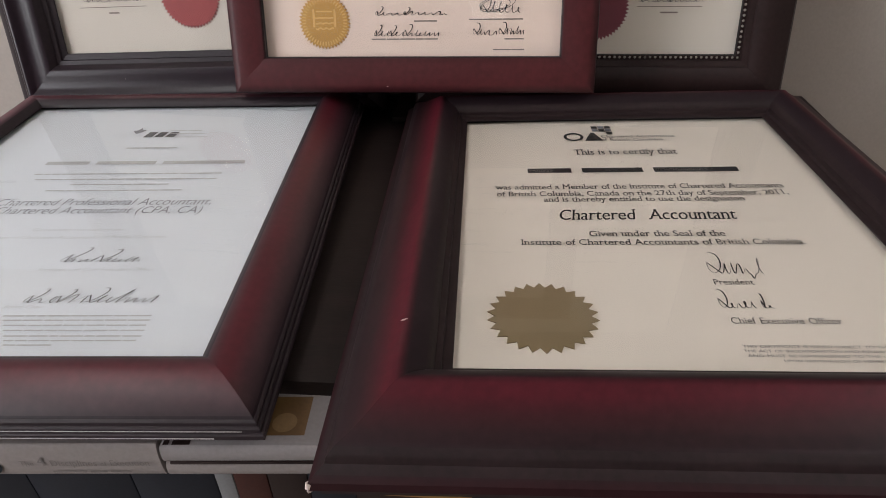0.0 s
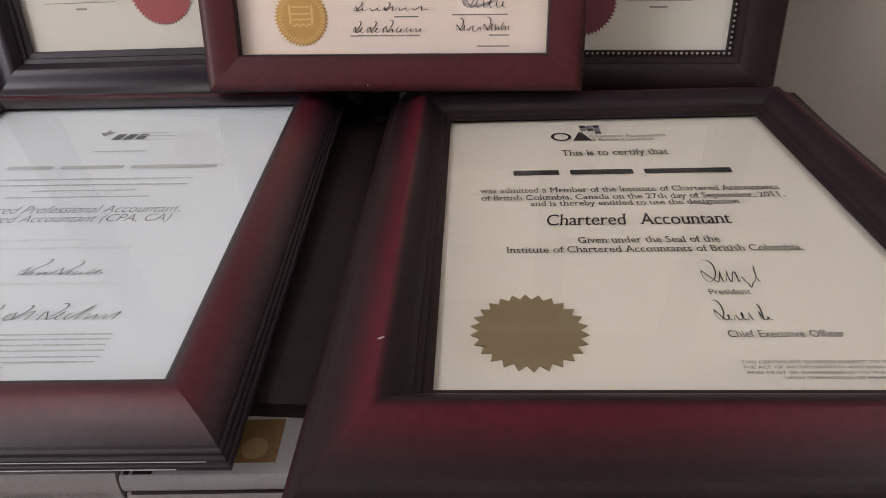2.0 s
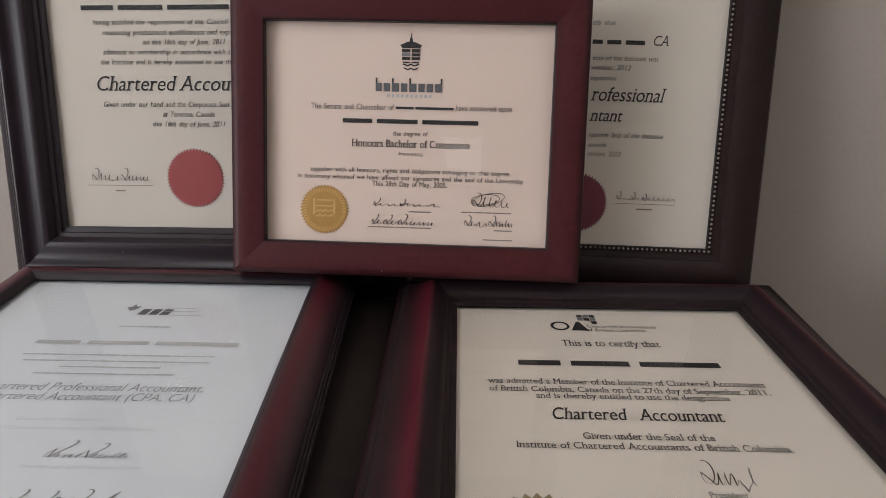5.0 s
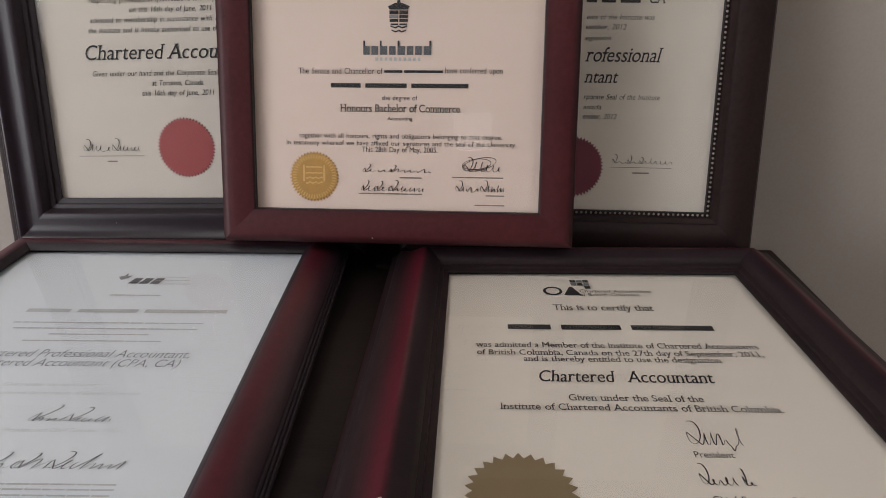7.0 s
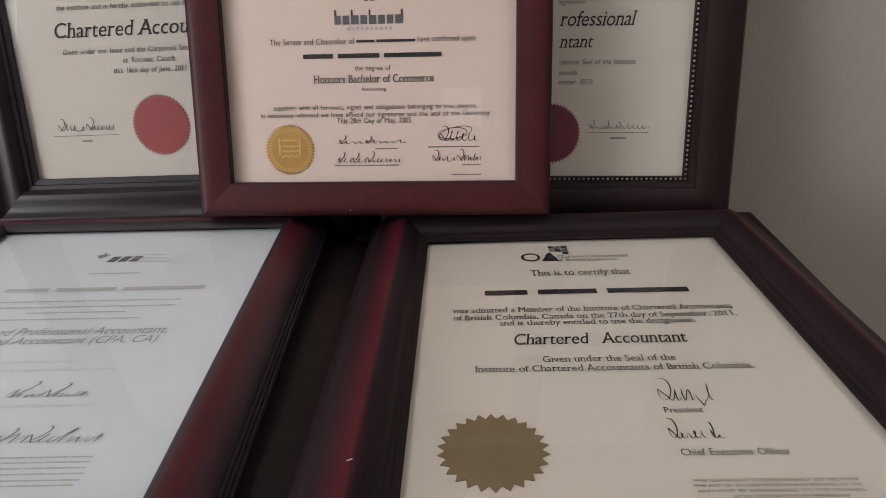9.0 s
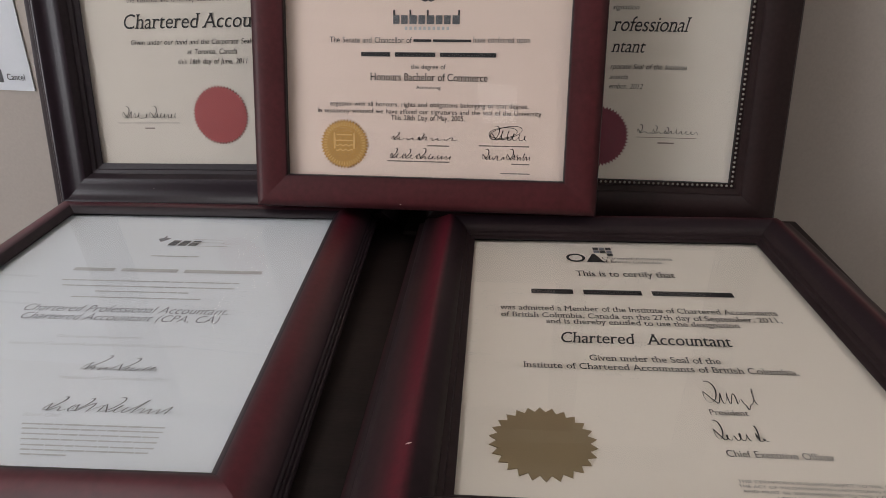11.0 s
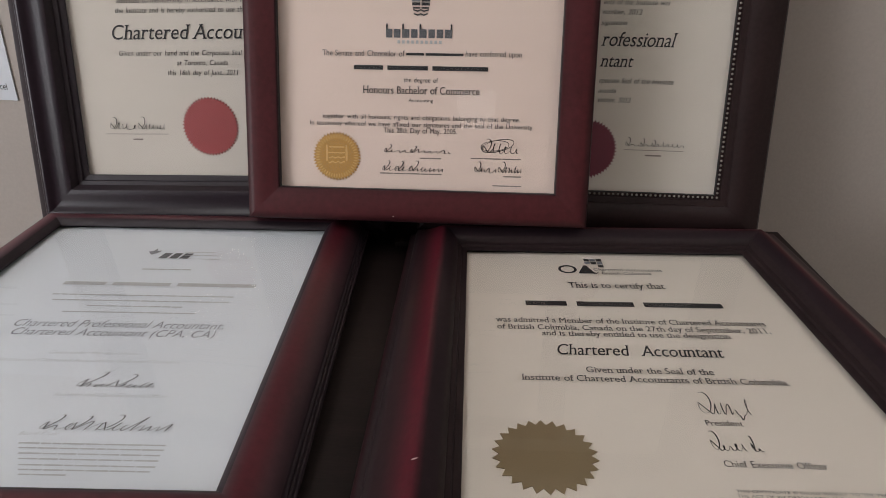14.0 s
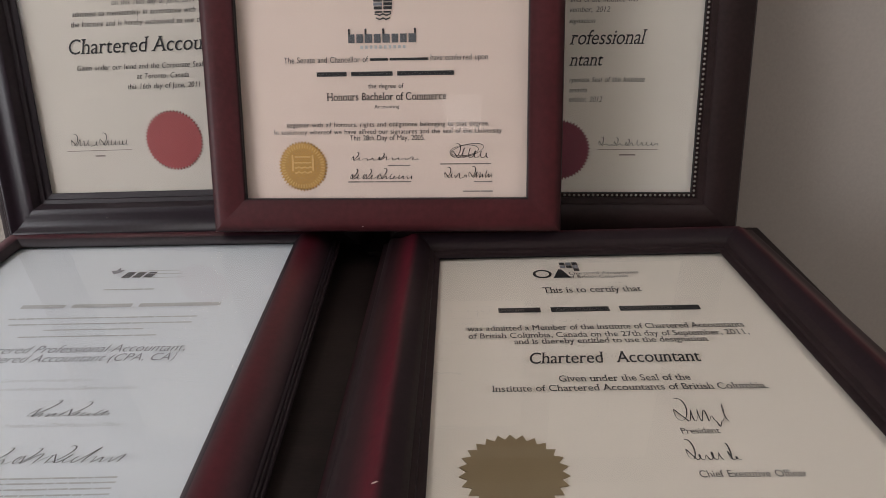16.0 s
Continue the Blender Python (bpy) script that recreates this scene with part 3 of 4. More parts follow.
# two dark upright certificates behind
upright_left, upright_left_sheet = framed("framed_membership_certificate", pose(-0.3735, 0.0492, 1.0888, -10.11, -1.26, -0.10), 0.0, 0.273, 0.0, 0.35, RIDGE_UPRIGHT, DARK_MATS, DIMMED_IVORY,
                                          "dark wooden frame with a red-sealed certificate, propped upright", "cream certificate sheet with red seal")
write_lines([
    ('NAME', 0.035, 0.1903, 0.2229, 0.0114),
    ('having satisfied the requirements of the Council', 0.046, 0.1887, 0.2099, 0.0051),
    ('respecting professional qualifications and exp', 0.0554, 0.1896, 0.1996, 0.0052),
    ('on this 16th day of June, 2011', 0.0976, 0.1843, 0.19, 0.0052),
    ('admitted to membership in accordance with t', 0.054, 0.1895, 0.1802, 0.0052),
    ('the Institute and is hereby authorized to use th', 0.0513, 0.1892, 0.1703, 0.0053),
    ('Chartered Accou', 0.0449, 0.1889, 0.1438, 0.0148),
    ('Given under our hand and the Corporate Seal', 0.0501, 0.1852, 0.1272, 0.0054),
    ('at Toronto, Canada', 0.113, 0.1686, 0.1171, 0.0054),
    ('this 16th day of June, 2011', 0.1016, 0.1795, 0.107, 0.0054),
    ("two words", 0.026, 0.0918, 0.0499, 0.0125),
    ('BAR', 0.0235, 0.096, 0.0443, 0.0013),
    ('BAR', 0.0543, 0.0655, 0.0381, 0.0031),
], upright_left_sheet, 2, serif_shear=0.25, bold=0.0)

upright_right, upright_right_sheet = framed("framed_designation_certificate", pose(0.3187, 0.0620, 1.0801, -11.73, 0.52, 0.35), -0.273, -0.0052, 0.0020, 0.35, BEADED, [MAHOGANY, MAHOGANY, MAHOGANY, LIP], IVORY,
                                            "near-black beaded frame with a plum-sealed certificate, propped upright", "cream certificate sheet with plum seal")
write_lines([
    ('tify that', -0.1388, -0.1157, 0.2275, 0.0049),
    ('NAME', -0.1381, -0.0851, 0.2078, 0.01),
    ('CA', -0.0762, -0.0605, 0.2085, 0.0099),
    ('ents of the Institute was', -0.1367, -0.07, 0.1928, 0.005),
    ('vember, 2012', -0.1375, -0.0972, 0.1833, 0.0051),
    ('signation', -0.1377, -0.1114, 0.1729, 0.0045),
    ('rofessional', -0.1364, -0.0587, 0.1521, 0.0142),
    ('ntant', -0.1362, -0.1016, 0.1314, 0.0126),
    ('rporate Seal of the Institute', -0.1352, -0.0587, 0.115, 0.0052),
    ('anada', -0.1355, -0.1169, 0.1049, 0.0047),
    ('ember, 2012', -0.1351, -0.1009, 0.0953, 0.0053),
    ("fading", -0.1045, -0.0407, 0.0505, 0.0089),
    ('BAR', -0.1035, -0.0413, 0.0461, 0.0012),
    ('BAR', -0.0807, -0.0638, 0.0401, 0.003),
], upright_right_sheet, 3, serif_shear=0.25, bold=0.0)

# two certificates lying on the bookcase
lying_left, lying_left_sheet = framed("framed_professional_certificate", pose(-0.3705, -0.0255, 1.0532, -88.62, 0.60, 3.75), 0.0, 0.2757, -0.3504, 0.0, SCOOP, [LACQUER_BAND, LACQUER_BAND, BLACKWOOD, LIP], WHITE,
                                      "burgundy frame with a white certificate, lying flat on the bookcase", "white certificate sheet with grey print")
write_lines([
    ('BAR', 0.1473, 0.1764, -0.0502, 0.0024),
    ('BAR', 0.149, 0.1809, -0.0566, 0.0023),
    ('BAR', 0.1511, 0.1856, -0.064, 0.0023),
    ('BAR', 0.1207, 0.1658, -0.0867, 0.0043),
    ('NAME', 0.0633, 0.2339, -0.1176, 0.0137),
    ('BAR', 0.0637, 0.22, -0.1342, 0.0037),
    ('BAR', 0.0688, 0.2186, -0.1433, 0.0036),
    ('BAR', 0.1023, 0.1824, -0.152, 0.0034),
    ('BAR', 0.0872, 0.1964, -0.1616, 0.0033),
    ('Chartered Professional Accountant,', 0.0594, 0.2264, -0.183, 0.0101),
    ('Chartered Accountant (CPA, CA)', 0.0644, 0.2227, -0.195, 0.0097),
    ('Given under the seal of the', 0.1084, 0.1741, -0.2191, 0.004),
    ('Institute of Chartered Accountants of British Columbia', 0.0776, 0.2087, -0.2288, 0.0039),
    ("swift", 0.143, 0.2013, -0.2568, 0.0152),
    ('President and Chief Executive Officer', 0.138, 0.2158, -0.2671, 0.0039),
    ("initials", 0.1427, 0.2266, -0.2994, 0.0145),
    ('Board Chair', 0.1372, 0.1616, -0.3047, 0.0033),
    ('BAR', 0.1414, 0.2318, -0.3124, 0.0026),
    ('BAR', 0.1438, 0.2324, -0.3164, 0.0025),
    ('BAR', 0.1464, 0.2318, -0.3209, 0.0025),
    ('BAR', 0.149, 0.2326, -0.3253, 0.0024),
    ('BAR', 0.1518, 0.2328, -0.3301, 0.0024),
    ('BAR', 0.154, 0.2311, -0.3339, 0.0024),
    ('BAR', 0.1562, 0.1839, -0.3376, 0.0023),
], lying_left_sheet, 4, serif_shear=0.2, ink=GREY_INK, small=PALE_INK, bold=-0.012, serif=0.0, stress=0.0)

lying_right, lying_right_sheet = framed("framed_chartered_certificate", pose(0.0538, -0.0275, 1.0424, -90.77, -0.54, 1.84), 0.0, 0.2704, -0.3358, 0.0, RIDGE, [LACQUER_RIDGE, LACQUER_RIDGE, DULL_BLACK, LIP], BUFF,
                                        "burgundy and black frame with a bronze-sealed certificate, lying flat", "cream certificate sheet with bronze seal")
write_lines([
    ('Chartered Accountants', 0.1204, 0.1842, -0.0352, 0.0059),
    ('of British Columbia', 0.1191, 0.1729, -0.0426, 0.0058),
    ('This is to certify that', 0.0926, 0.1784, -0.0704, 0.0107),
    ('NAME', 0.0513, 0.2178, -0.1063, 0.0192),
    ('was admitted a Member of the Institute of Chartered Accountants', 0.0243, 0.2418, -0.1328, 0.0078),
    ('of British Columbia, Canada on the 27th day of September, 2011,', 0.0256, 0.2411, -0.1438, 0.0075),
    ('and is thereby entitled to use the designation', 0.0607, 0.2072, -0.1528, 0.0072),
    ('Chartered Accountant', 0.0701, 0.1935, -0.1796, 0.0146),
    ('Given under the Seal of the', 0.0878, 0.178, -0.202, 0.0072),
    ('Institute of Chartered Accountants of British Columbia.', 0.0406, 0.2259, -0.2127, 0.007),
    ("looped", 0.1513, 0.1870, -0.2462, 0.0213),
    ('President', 0.1546, 0.1778, -0.2576, 0.0055),
    ("broken", 0.1495, 0.1812, -0.2806, 0.0161),
    ('Chief Executive Officer', 0.1534, 0.2126, -0.2944, 0.0055),
    ('THIS CERTIFICATE IS ISSUED SUBJECT TO THE PROV', 0.1528, 0.2380, -0.3142, 0.0021),
    ('THE ACT OF INCORPORATION AND BYLAWS OF THE', 0.1522, 0.2380, -0.3178, 0.002),
    ('AND MUST BE SURRENDERED TO THE COUNCIL', 0.1530, 0.2375, -0.3215, 0.002),
    ('UPON TERMINATION OF MEMBERSHIP', 0.1700, 0.2280, -0.3252, 0.0019),
], lying_right_sheet, 5, bold=0.0)

seal("gold_seal", -0.0811, 0.0310, 0.0248, 46, 0.0030, GOLD_FOIL, degree_sheet, "embossed gold foil seal")
seal("red_seal", 0.1437, 0.0530, 0.0318, 54, 0.0032, RED_FOIL, upright_left_sheet, "red toothed paper seal")
seal("plum_seal", -0.1425, 0.0458, 0.0318, 54, 0.0032, PLUM_FOIL, upright_right_sheet, "plum toothed paper seal")
seal("bronze_seal", 0.0495, -0.2884, 0.0319, 26, 0.0046, BRONZE_FOIL, lying_right_sheet, "bronze toothed foil seal")


def shape(name, points, mat, parent, label="", y=-0.0006):
    bm = bmesh.new()
    bm.faces.new([bm.verts.new((u, y, v)) for u, v in points])
    return part(name, bm, mat, parent, label, smooth=0)


def ring_shape(name, cx, cz, rx, rz, band, mat, parent, y=-0.0006):
    bm = bmesh.new()
    n = 28
    a = [bm.verts.new((cx + rx * math.cos(2 * math.pi * i / n), y, cz + rz * math.sin(2 * math.pi * i / n))) for i in range(n)]
    b = [bm.verts.new((cx + (rx - band) * math.cos(2 * math.pi * i / n), y, cz + (rz - band) * math.sin(2 * math.pi * i / n))) for i in range(n)]
    for i in range(n):
        bm.faces.new((a[i], a[(i + 1) % n], b[(i + 1) % n], b[i]))
    return part(name, bm, mat, parent, smooth=0)


# crest and wordmark of the degree, as plain shapes
CX = 0.0018
shape("crest_spire", [(CX - 0.0018, 0.1935), (CX + 0.0018, 0.1935), (CX + 0.0006, 0.1985), (CX, 0.2020), (CX - 0.0006, 0.1985)], INK, degree_sheet)
shape("crest_crown", [(CX - 0.0105, 0.1905), (CX - 0.0085, 0.1875), (CX + 0.0085, 0.1875), (CX + 0.0105, 0.1905), (CX + 0.0070, 0.1918), (CX + 0.0035, 0.1935), (CX - 0.0035, 0.1935), (CX - 0.0070, 0.1918)], INK, degree_sheet)
for k, (half, z0, z1) in enumerate(((0.0088, 0.1835, 0.1868), (0.0092, 0.1800, 0.1828), (0.0086, 0.1765, 0.1793), (0.0080, 0.1735, 0.1750))):
    for sx in (-1, 1):
        a, b = sorted((CX + sx * 0.0006, CX + sx * half * (0.97 if k % 2 else 1)))
        bar("crest_band", a, b, z0, z1, INK if k != 1 or sx > 0 else GREY_INK, degree_sheet)
for z, half in ((0.1705, 0.0078), (0.1668, 0.0068)):
    shape("crest_wave", [(CX - half, z + 0.0016), (CX - half * 0.4, z), (CX, z + 0.0014), (CX + half * 0.4, z), (CX + half, z + 0.0016), (CX + half, z + 0.0028), (CX + half * 0.4, z + 0.0014), (CX, z + 0.0028), (CX - half * 0.4, z + 0.0014), (CX - half, z + 0.0028)], INK, degree_sheet)
x = -0.0319
for w, stem in ((0.0060, 0.0), (0.0062, None), (0.0070, 0.0), (0.0062, None), (0.0070, 0.0), (0.0062, None), (0.0062, None), (0.0070, 1.0)):
    bar("wordmark_block", x, x + w, 0.1466, 0.1546, DARK_GREY_INK, degree_sheet)
    if stem is not None:
        a = x + stem * (w - 0.0017)
        bar("wordmark_block", a, a + 0.0017, 0.1546, 0.1595, INK, degree_sheet)
    x += w + 0.0018
for i in range(10):
    bar("wordmark_tick", -0.0205 + i * 0.0045, -0.0205 + i * 0.0045 + 0.0024, 0.1412, 0.1442, PALE_INK, degree_sheet)
# the pressed device on the gold seal
for k in range(46):
    a, b = 2 * math.pi * (k - 0.22) / 46, 2 * math.pi * (k + 0.22) / 46
    shape("seal_relief", [(-0.0811 + r * math.sin(t), 0.0310 + r * math.cos(t)) for r, t in ((0.0178, a), (0.0178, b), (0.0214, b), (0.0214, a))], GOLD_RELIEF, degree_sheet, y=-0.0012)
for zc, half, sway in ((0.0402, 0.0078, 0.0), (0.0345, 0.0085, 0.0002), (0.0298, 0.0085, 0.0006), (0.0250, 0.0085, 0.0008)):
    xs = [-half + 2 * half * k / 16 for k in range(17)]
    wave = [(x, zc + sway * math.sin(x * 1100)) for x in xs]
    shape("seal_relief", [(-0.0811 + x, z - 0.0007) for x, z in wave] + [(-0.0811 + x, z + 0.0007) for x, z in reversed(wave)], GOLD_RELIEF, degree_sheet, y=-0.0013)
for sx in (-1, 1):
    x = -0.0811 + sx * 0.0100
    shape("seal_relief", [(x - 0.0009, 0.0262), (x + 0.0009, 0.0262), (x + 0.0012, 0.0340), (x + 0.0006, 0.0425), (x - 0.0010, 0.0420), (x - 0.0012, 0.0340)], GOLD_RELIEF, degree_sheet, y=-0.0013)

# marks of the two professional bodies, as plain shapes
shape("leaf_mark", [(0.1120, -0.0495), (0.1165, -0.0478), (0.1180, -0.0420), (0.1200, -0.0475), (0.1245, -0.0470), (0.1215, -0.0520), (0.1170, -0.0560)], GREY_INK, lying_left_sheet)
for x0, x1 in ((0.1262, 0.1355), (0.1364, 0.1455), (0.1464, 0.1558)):
    shape("mark_block", [(x0, -0.0630), (x1 - 0.0012, -0.0630), (x1 + 0.0012, -0.0520), (x0 + 0.0030, -0.0520)], DARK_GREY_INK, lying_left_sheet)
ring_shape("mark_ring", 0.0958, -0.0325, 0.0088, 0.0088, 0.0026, INK, lying_right_sheet)
shape("mark_triangle", [(0.1052, -0.0412), (0.1212, -0.0412), (0.1147, -0.0235), (0.1119, -0.0235)], INK, lying_right_sheet)
for i, j, m in ((0, 1, INK), (1, 0, INK), (1, 1, GREY_INK), (2, 1, INK), (0, 0, GREY_INK), (2, 0, GREY_INK), (2, -1, INK)):
    bar("mark_square", 0.1140 + i * 0.0060, 0.1140 + i * 0.0060 + 0.0052, -0.0215 + j * 0.0066, -0.0215 + j * 0.0066 + 0.0056, m, lying_right_sheet, y=-0.0009)

# row of silver beads along the lip of the beaded frame
def bead_row(x0, z0, x1, z1):
    bm = bmesh.new()
    n = int(math.hypot(x1 - x0, z1 - z0) / 0.0049)
    for i in range(n + 1):
        t = i / n
        bmesh.ops.create_icosphere(bm, subdivisions=1, radius=0.0014, matrix=Matrix.Translation((x0 + (x1 - x0) * t, -0.0066, z0 + (z1 - z0) * t)))
    part("bead_moulding", bm, SILVER, upright_right, "row of small silver beads", smooth=60)


B = 0.0029
R, F = B - 0.0052, 0.0020 - B
bead_row(R, F, R, 0.35 + B)
bead_row(-0.273 - B, F, R - 0.0049, F)
bead_row(-0.273 - B, 0.0049 + F, -0.273 - B, 0.35 + B)
bead_row(0.0049 - 0.273 - B, 0.35 + B, R - 0.0049, 0.35 + B)


# small chips in the lacquer
def chip(parent, u, v, h, sx, sz, turn):
    bm = bmesh.new()
    c, s = math.cos(turn), math.sin(turn)
    pts = [(-sx, -0.2 * sz), (-0.2 * sx, -sz * 0.5), (sx, 0.1 * sz), (0.5 * sx, sz * 0.6), (-0.4 * sx, 0.5 * sz)]
    bm.faces.new([bm.verts.new((u + a * c - b * s, -h, v + a * s + b * c)) for a, b in pts])
    part("lacquer_chip", bm, CHIP, parent, "pale chip in the lacquer", smooth=0)


chip(lying_right, -0.0258, -0.3170, 0.0207, 0.0022, 0.0012, 0.35)
chip(degree, -0.0213, -0.0268, 0.0139, 0.0008, 0.0008, 0.0)
chip(upright_left, 0.0664, -0.0252, 0.0186, 0.0007, 0.0007, 0.0)

# pale strips painting the highlight on the lying frame's front arrises, and a knocked corner
def edge_highlight(parent, x0, x1, z, h, thick):
    bm = bmesh.new()
    n = 40
    top, low = [], []
    for i in range(n + 1):
        x = x0 + (x1 - x0) * i / n
        k = thick * (0.5 + 0.5 * abs(noise.noise((x * 40, z * 90, 0.5))))
        top.append(bm.verts.new((x, -h - k, z)))
        low.append(bm.verts.new((x, -h + k, z - 0.0002)))
    for i in range(n):
        bm.faces.new((top[i], top[i + 1], low[i + 1], low[i]))
    part("edge_highlight", bm, HIGHLIGHT_STRIP, parent, "thin pale strip painting an edge highlight", smooth=0)


LOW = -0.3504
edge_highlight(lying_left, -0.036, 0.306, LOW - 0.0400, -0.0082, 0.0004)
edge_highlight(lying_left, -0.040, 0.292, LOW - 0.0421, -0.0110, 0.00045)
bm = bmesh.new()
bmesh.ops.create_icosphere(bm, subdivisions=1, radius=0.0028, matrix=Matrix.Translation((-0.0628, 0.0105, -0.3358 - 0.0622)) @ Matrix.Diagonal((0.7, 1.5, 0.7, 1)))
part("knocked_corner", bm, CHIP, lying_right, "bare knocked corner", smooth=0)

# ---- printed sheet on the wall ----
SHEET_R, SHEET_B = -0.5275, 1.1430
notice = tagged(new("printed_sheet"), "white printed sheet of paper taped on the wall", "paper sheet")
notice.matrix_world = pose(SHEET_R, ROOM_B - 0.0015, SHEET_B, 0, 1.5, 0)
notice_sheet = block("sheet", (-0.216, 0.0, -0.0005, 0.0012, 0.0, 0.28), WHITE, notice)
bar("button_bar", -0.0905, -0.0395, 0.0100, 0.0262, DARK_GREY_INK, notice_sheet, y=-0.0009)
bar("button_word_bar", -0.0760, -0.0455, 0.0150, 0.0215, WHITE, notice_sheet, y=-0.0013)
letter("Cancel", -0.0338, -0.0095, 0.0135, 0.0078, INK, notice_sheet, y=-0.0009)
for z, x1 in ((0.115, -0.083), (0.145, -0.092), (0.165, -0.105)):
    bar("text_bar", -0.190, x1, z, z + 0.004, GREY_INK, notice_sheet, y=-0.0009)

# ---- books under the frames ----
def flat_book(name, label, x0, x1, y0, y1, z0, z1, cover, spine_front=True, boards=0.0022, turn=0.0):
    """A book lying flat; its spine, or the pages between the boards, faces the room."""
    root = tagged(new(name), label, "book")
    root.matrix_world = Matrix.Translation((-0.1, -0.38, 0)) @ pose(0, 0, 0, 0, 0, turn) @ Matrix.Translation((0.1, 0.38, 0))
    block("page_block", (x0 + 0.003, x1 - 0.003, y0 + 0.004, y1 - 0.004, z0 + boards, z1 - boards), PAGES, root, "cream page edges")
    block("lower_cover", (x0, x1, y0, y1, z0, z0 + boards), cover, root, bevel=0.0006)
    block("upper_cover", (x0, x1, y0, y1, z1 - boards, z1), cover, root, bevel=0.0006)
    spine = None
    if spine_front:
        bm = bmesh.new()
        n = 8
        ring = []
        for i in range(n + 1):
            a = math.pi * i / n
            ring.append((y0 + 0.0005 - 0.0025 * math.sin(a), z0 + 0.0002 + (z1 - z0 - 0.0004) * (0.5 - 0.5 * math.cos(a))))
        inner = [(y0 + 0.0035, z1 - 0.0004), (y0 + 0.0035, z0 + 0.0004)]
        loops = [[bm.verts.new((x, y, z)) for y, z in ring + inner] for x in (x0, x1)]
        m = len(loops[0])
        for i in range(m):
            bm.faces.new((loops[0][i], loops[0][(i + 1) % m], loops[1][(i + 1) % m], loops[1][i]))
        for lp in loops:
            bm.faces.new(lp)
        spine = part("spine", bm, cover, root, smooth=50)
    return root, spine


def standing_book(name, label, x0, x1, y0, y1, z0, z1, cover, lean=0.0):
    root = tagged(new(name), label, "book", group="upright books on the shelf")
    root.matrix_world = pose(x0, y0, z0, 0, lean, 0)
    w, d, h = x1 - x0, y1 - y0, z1 - z0
    block("page_block", (0.002, w - 0.002, 0.004, d - 0.003, 0.003, h - 0.003), PAGES, root, "cream page edges")
    block("front_cover", (0, 0.002, 0.002, d, 0, h), cover, root, bevel=0.0005)
    block("back_cover", (w - 0.002, w, 0.002, d, 0, h), cover, root, bevel=0.0005)
    block("spine", (0, w, 0, 0.0025, 0, h), cover, root, bevel=0.0010)
    return root


BOOK_TOP, BOOK_MID, BOOK_LOW = 1.012, 0.9996, 0.9862
BOOK_Y = -0.3885
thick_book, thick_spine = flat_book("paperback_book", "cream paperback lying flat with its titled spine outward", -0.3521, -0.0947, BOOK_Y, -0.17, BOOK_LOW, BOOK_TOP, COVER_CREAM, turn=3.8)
for word, x0, x1, cap in (("The", -0.1732, -0.1655, 0.0042), ("4", -0.1634, -0.1586, 0.0074), ("Disciplines", -0.1558, -0.1303, 0.0048), ("of", -0.1282, -0.1246, 0.0036), ("Execution", -0.1225, -0.1009, 0.0048)):
    letter(word, x0, x1, 0.9962, cap, SPINE_INK, thick_spine, y=BOOK_Y - 0.0023, bold=-0.008, serif=0.05, stress=0.02)
for x0, x1 in ((-0.1569, -0.1378), (-0.1359, -0.1263), (-0.1244, -0.1129)):
    bar("subtitle_bar", x0, x1, 0.9905, 0.9918, SPINE_INK, thick_spine, y=BOOK_Y - 0.0021)
shape("spine_emblem", [(-0.1904 + 0.0062 * math.cos(a), 0.9958 + 0.0062 * math.sin(a)) for a in (2 * math.pi * k / 20 for k in range(20))], COVER_NAVY, thick_spine, "dark round printed emblem", y=BOOK_Y - 0.0023)
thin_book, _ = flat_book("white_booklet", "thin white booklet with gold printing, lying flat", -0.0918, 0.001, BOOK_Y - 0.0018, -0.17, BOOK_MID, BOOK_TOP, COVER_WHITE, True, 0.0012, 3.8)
# dark strip put in for the shaded gap under the booklet
block("gap_shade_strip", (-0.0894, -0.0076, BOOK_Y - 0.0030, -0.175, BOOK_MID - 0.0019, BOOK_MID), COVER_BROWN, thin_book, "dark strip painting the shaded gap between books", bevel=0.0007)
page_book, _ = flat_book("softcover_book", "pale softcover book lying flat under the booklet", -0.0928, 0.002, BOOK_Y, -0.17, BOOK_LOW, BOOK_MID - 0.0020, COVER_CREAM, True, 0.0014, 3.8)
cover = next(o for o in thin_book.children if o.name.startswith("upper_cover"))
bm = bmesh.new()
box(bm, -0.0593, -0.0153, -0.3837, -0.356, BOOK_TOP, BOOK_TOP + 0.0003)
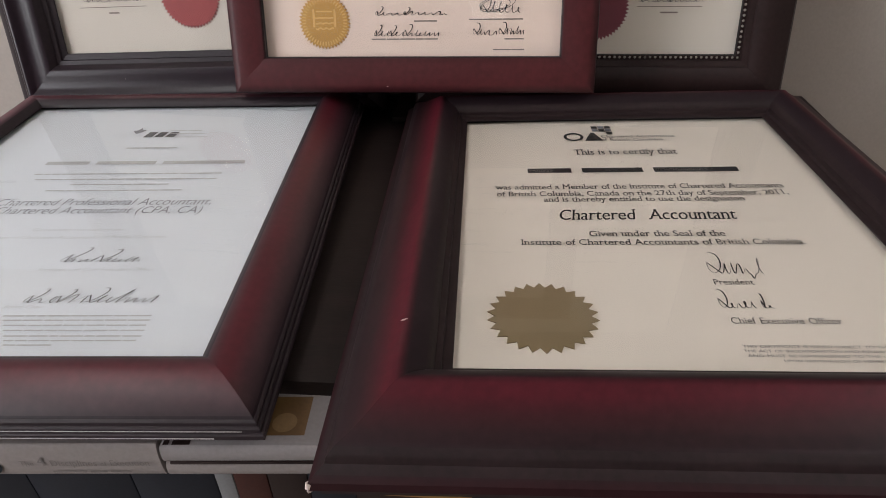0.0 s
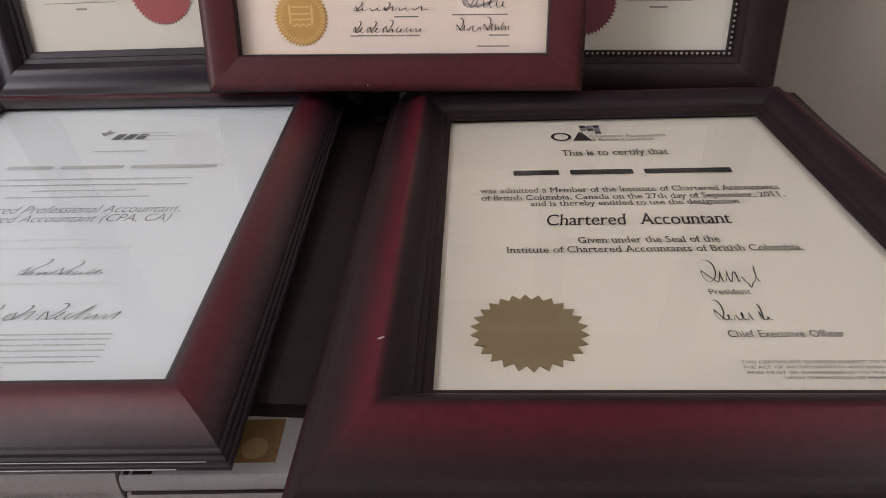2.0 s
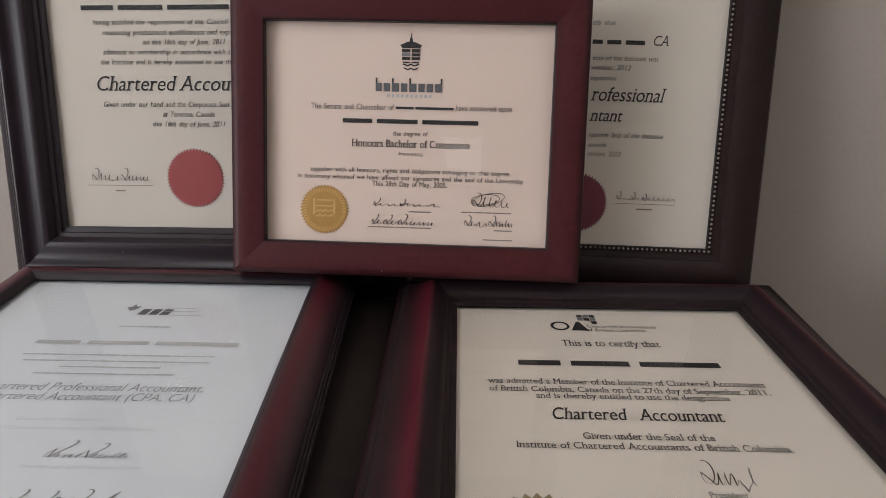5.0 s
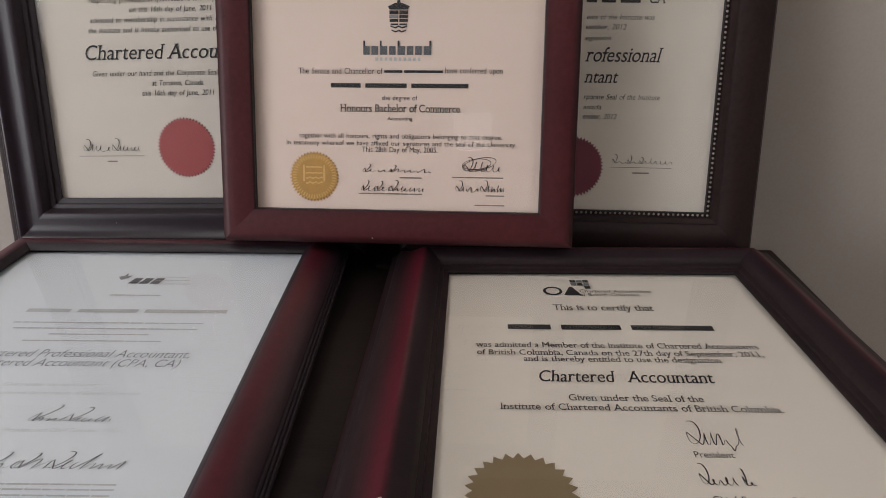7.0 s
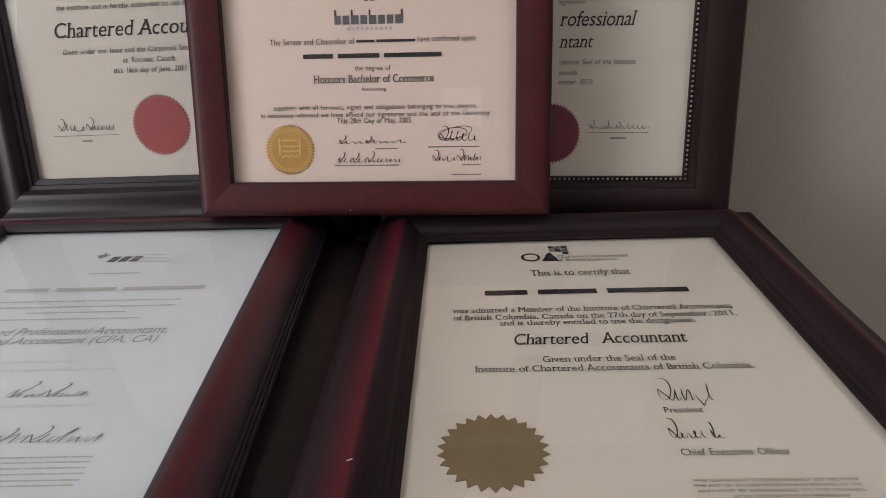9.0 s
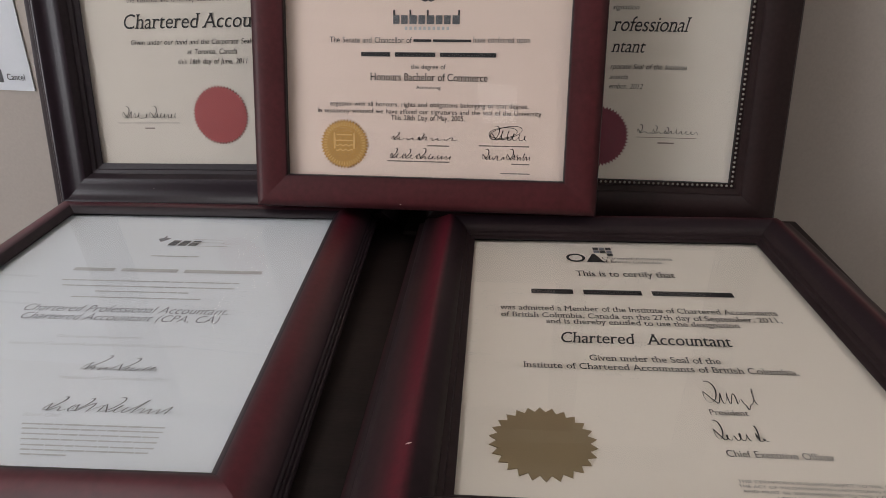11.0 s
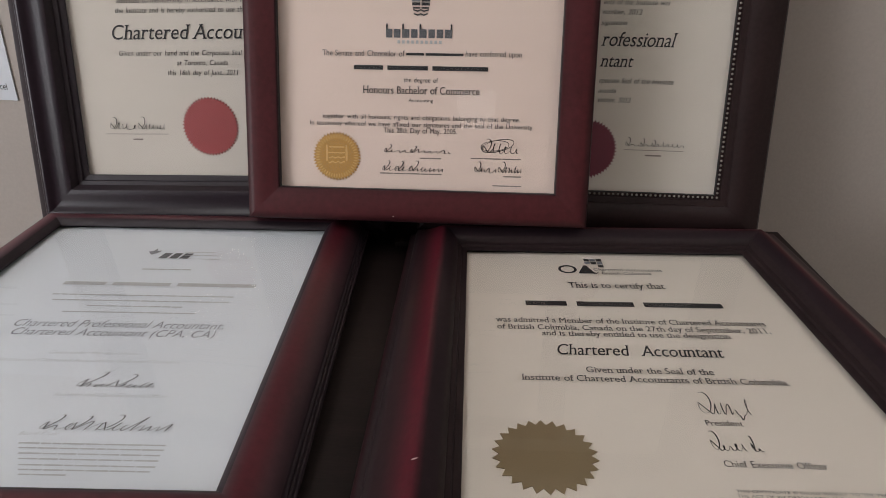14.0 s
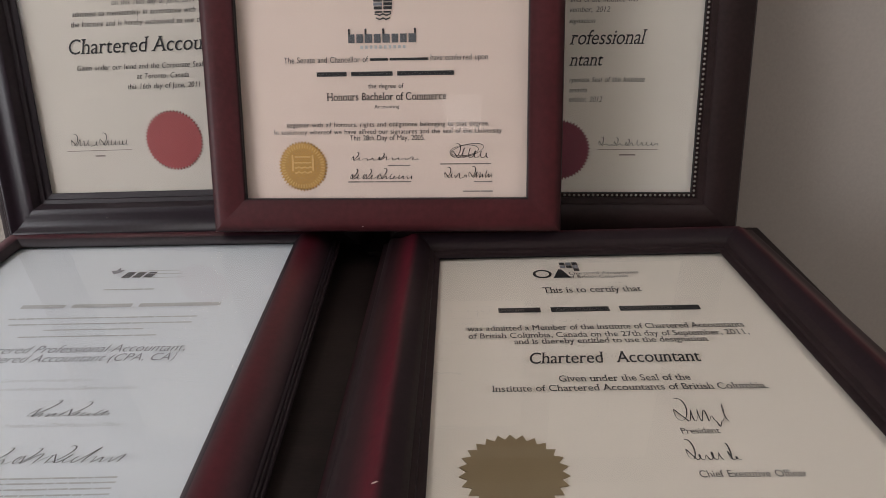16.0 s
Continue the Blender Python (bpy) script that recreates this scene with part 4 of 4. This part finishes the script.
part("printed_panel", bm, GOLD_PRINT, cover, "brown gold printed panel", smooth=0)
bm = bmesh.new()
bmesh.ops.create_circle(bm, cap_ends=True, segments=32, radius=0.0068, matrix=Matrix.Translation((-0.0277, -0.3751, BOOK_TOP + 0.0005)))
part("printed_disc", bm, GOLD_LIGHT, cover, "pale gold printed disc", smooth=0)
for x0, x1 in ((-0.0904, -0.0875), (-0.0856, -0.076)):
    bm = bmesh.new()
    box(bm, x0, x1, BOOK_Y - 0.0012, BOOK_Y + 0.0090, BOOK_TOP, BOOK_TOP + 0.0003)
    part("printed_block", bm, COVER_BROWN, cover, "dark printed block", smooth=0)
flat_book("yellow_book", "yellow covered book lying flat under the frame", 0.0096, 0.0756, -0.3942, -0.16, BOOK_LOW, BOOK_TOP, COVER_YELLOW)
x = CASE_L + 0.0245
for kind, label, w, mat in (("ring_binder", "wide black binder standing on the shelf", 0.088, COVER_NAVY), ("ring_binder", "wide black binder standing on the shelf", 0.086, COVER_NAVY),
                            ("ring_binder", "wide black binder standing on the shelf", 0.066, COVER_NAVY), ("hardcover_book", "grey hardcover book standing on the shelf", 0.014, COVER_GREY),
                            ("hardcover_book", "rust red hardcover standing on the shelf", 0.026, COVER_RUST), ("hardcover_book", "dark brown hardcover standing on the shelf", 0.030, COVER_BROWN),
                            ("hardcover_book", "dark navy hardcover standing on the shelf", 0.034, COVER_NAVY), ("hardcover_book", "dark brown hardcover standing on the shelf", 0.040, COVER_BROWN),
                            ("hardcover_book", "rust red hardcover standing on the shelf", 0.036, COVER_RUST), ("ring_binder", "wide black binder standing on the shelf", 0.080, COVER_NAVY),
                            ("ring_binder", "wide black binder standing on the shelf", 0.080, COVER_NAVY), ("hardcover_book", "dark brown hardcover standing on the shelf", 0.040, COVER_BROWN),
                            ("hardcover_book", "dark brown hardcover standing on the shelf", 0.040, COVER_BROWN)):
    standing_book(kind, label, x, x + w, -0.315, -0.12, 0.718, BOOK_LOW - 0.0002, mat)
    x += w + 0.0004

set_type()
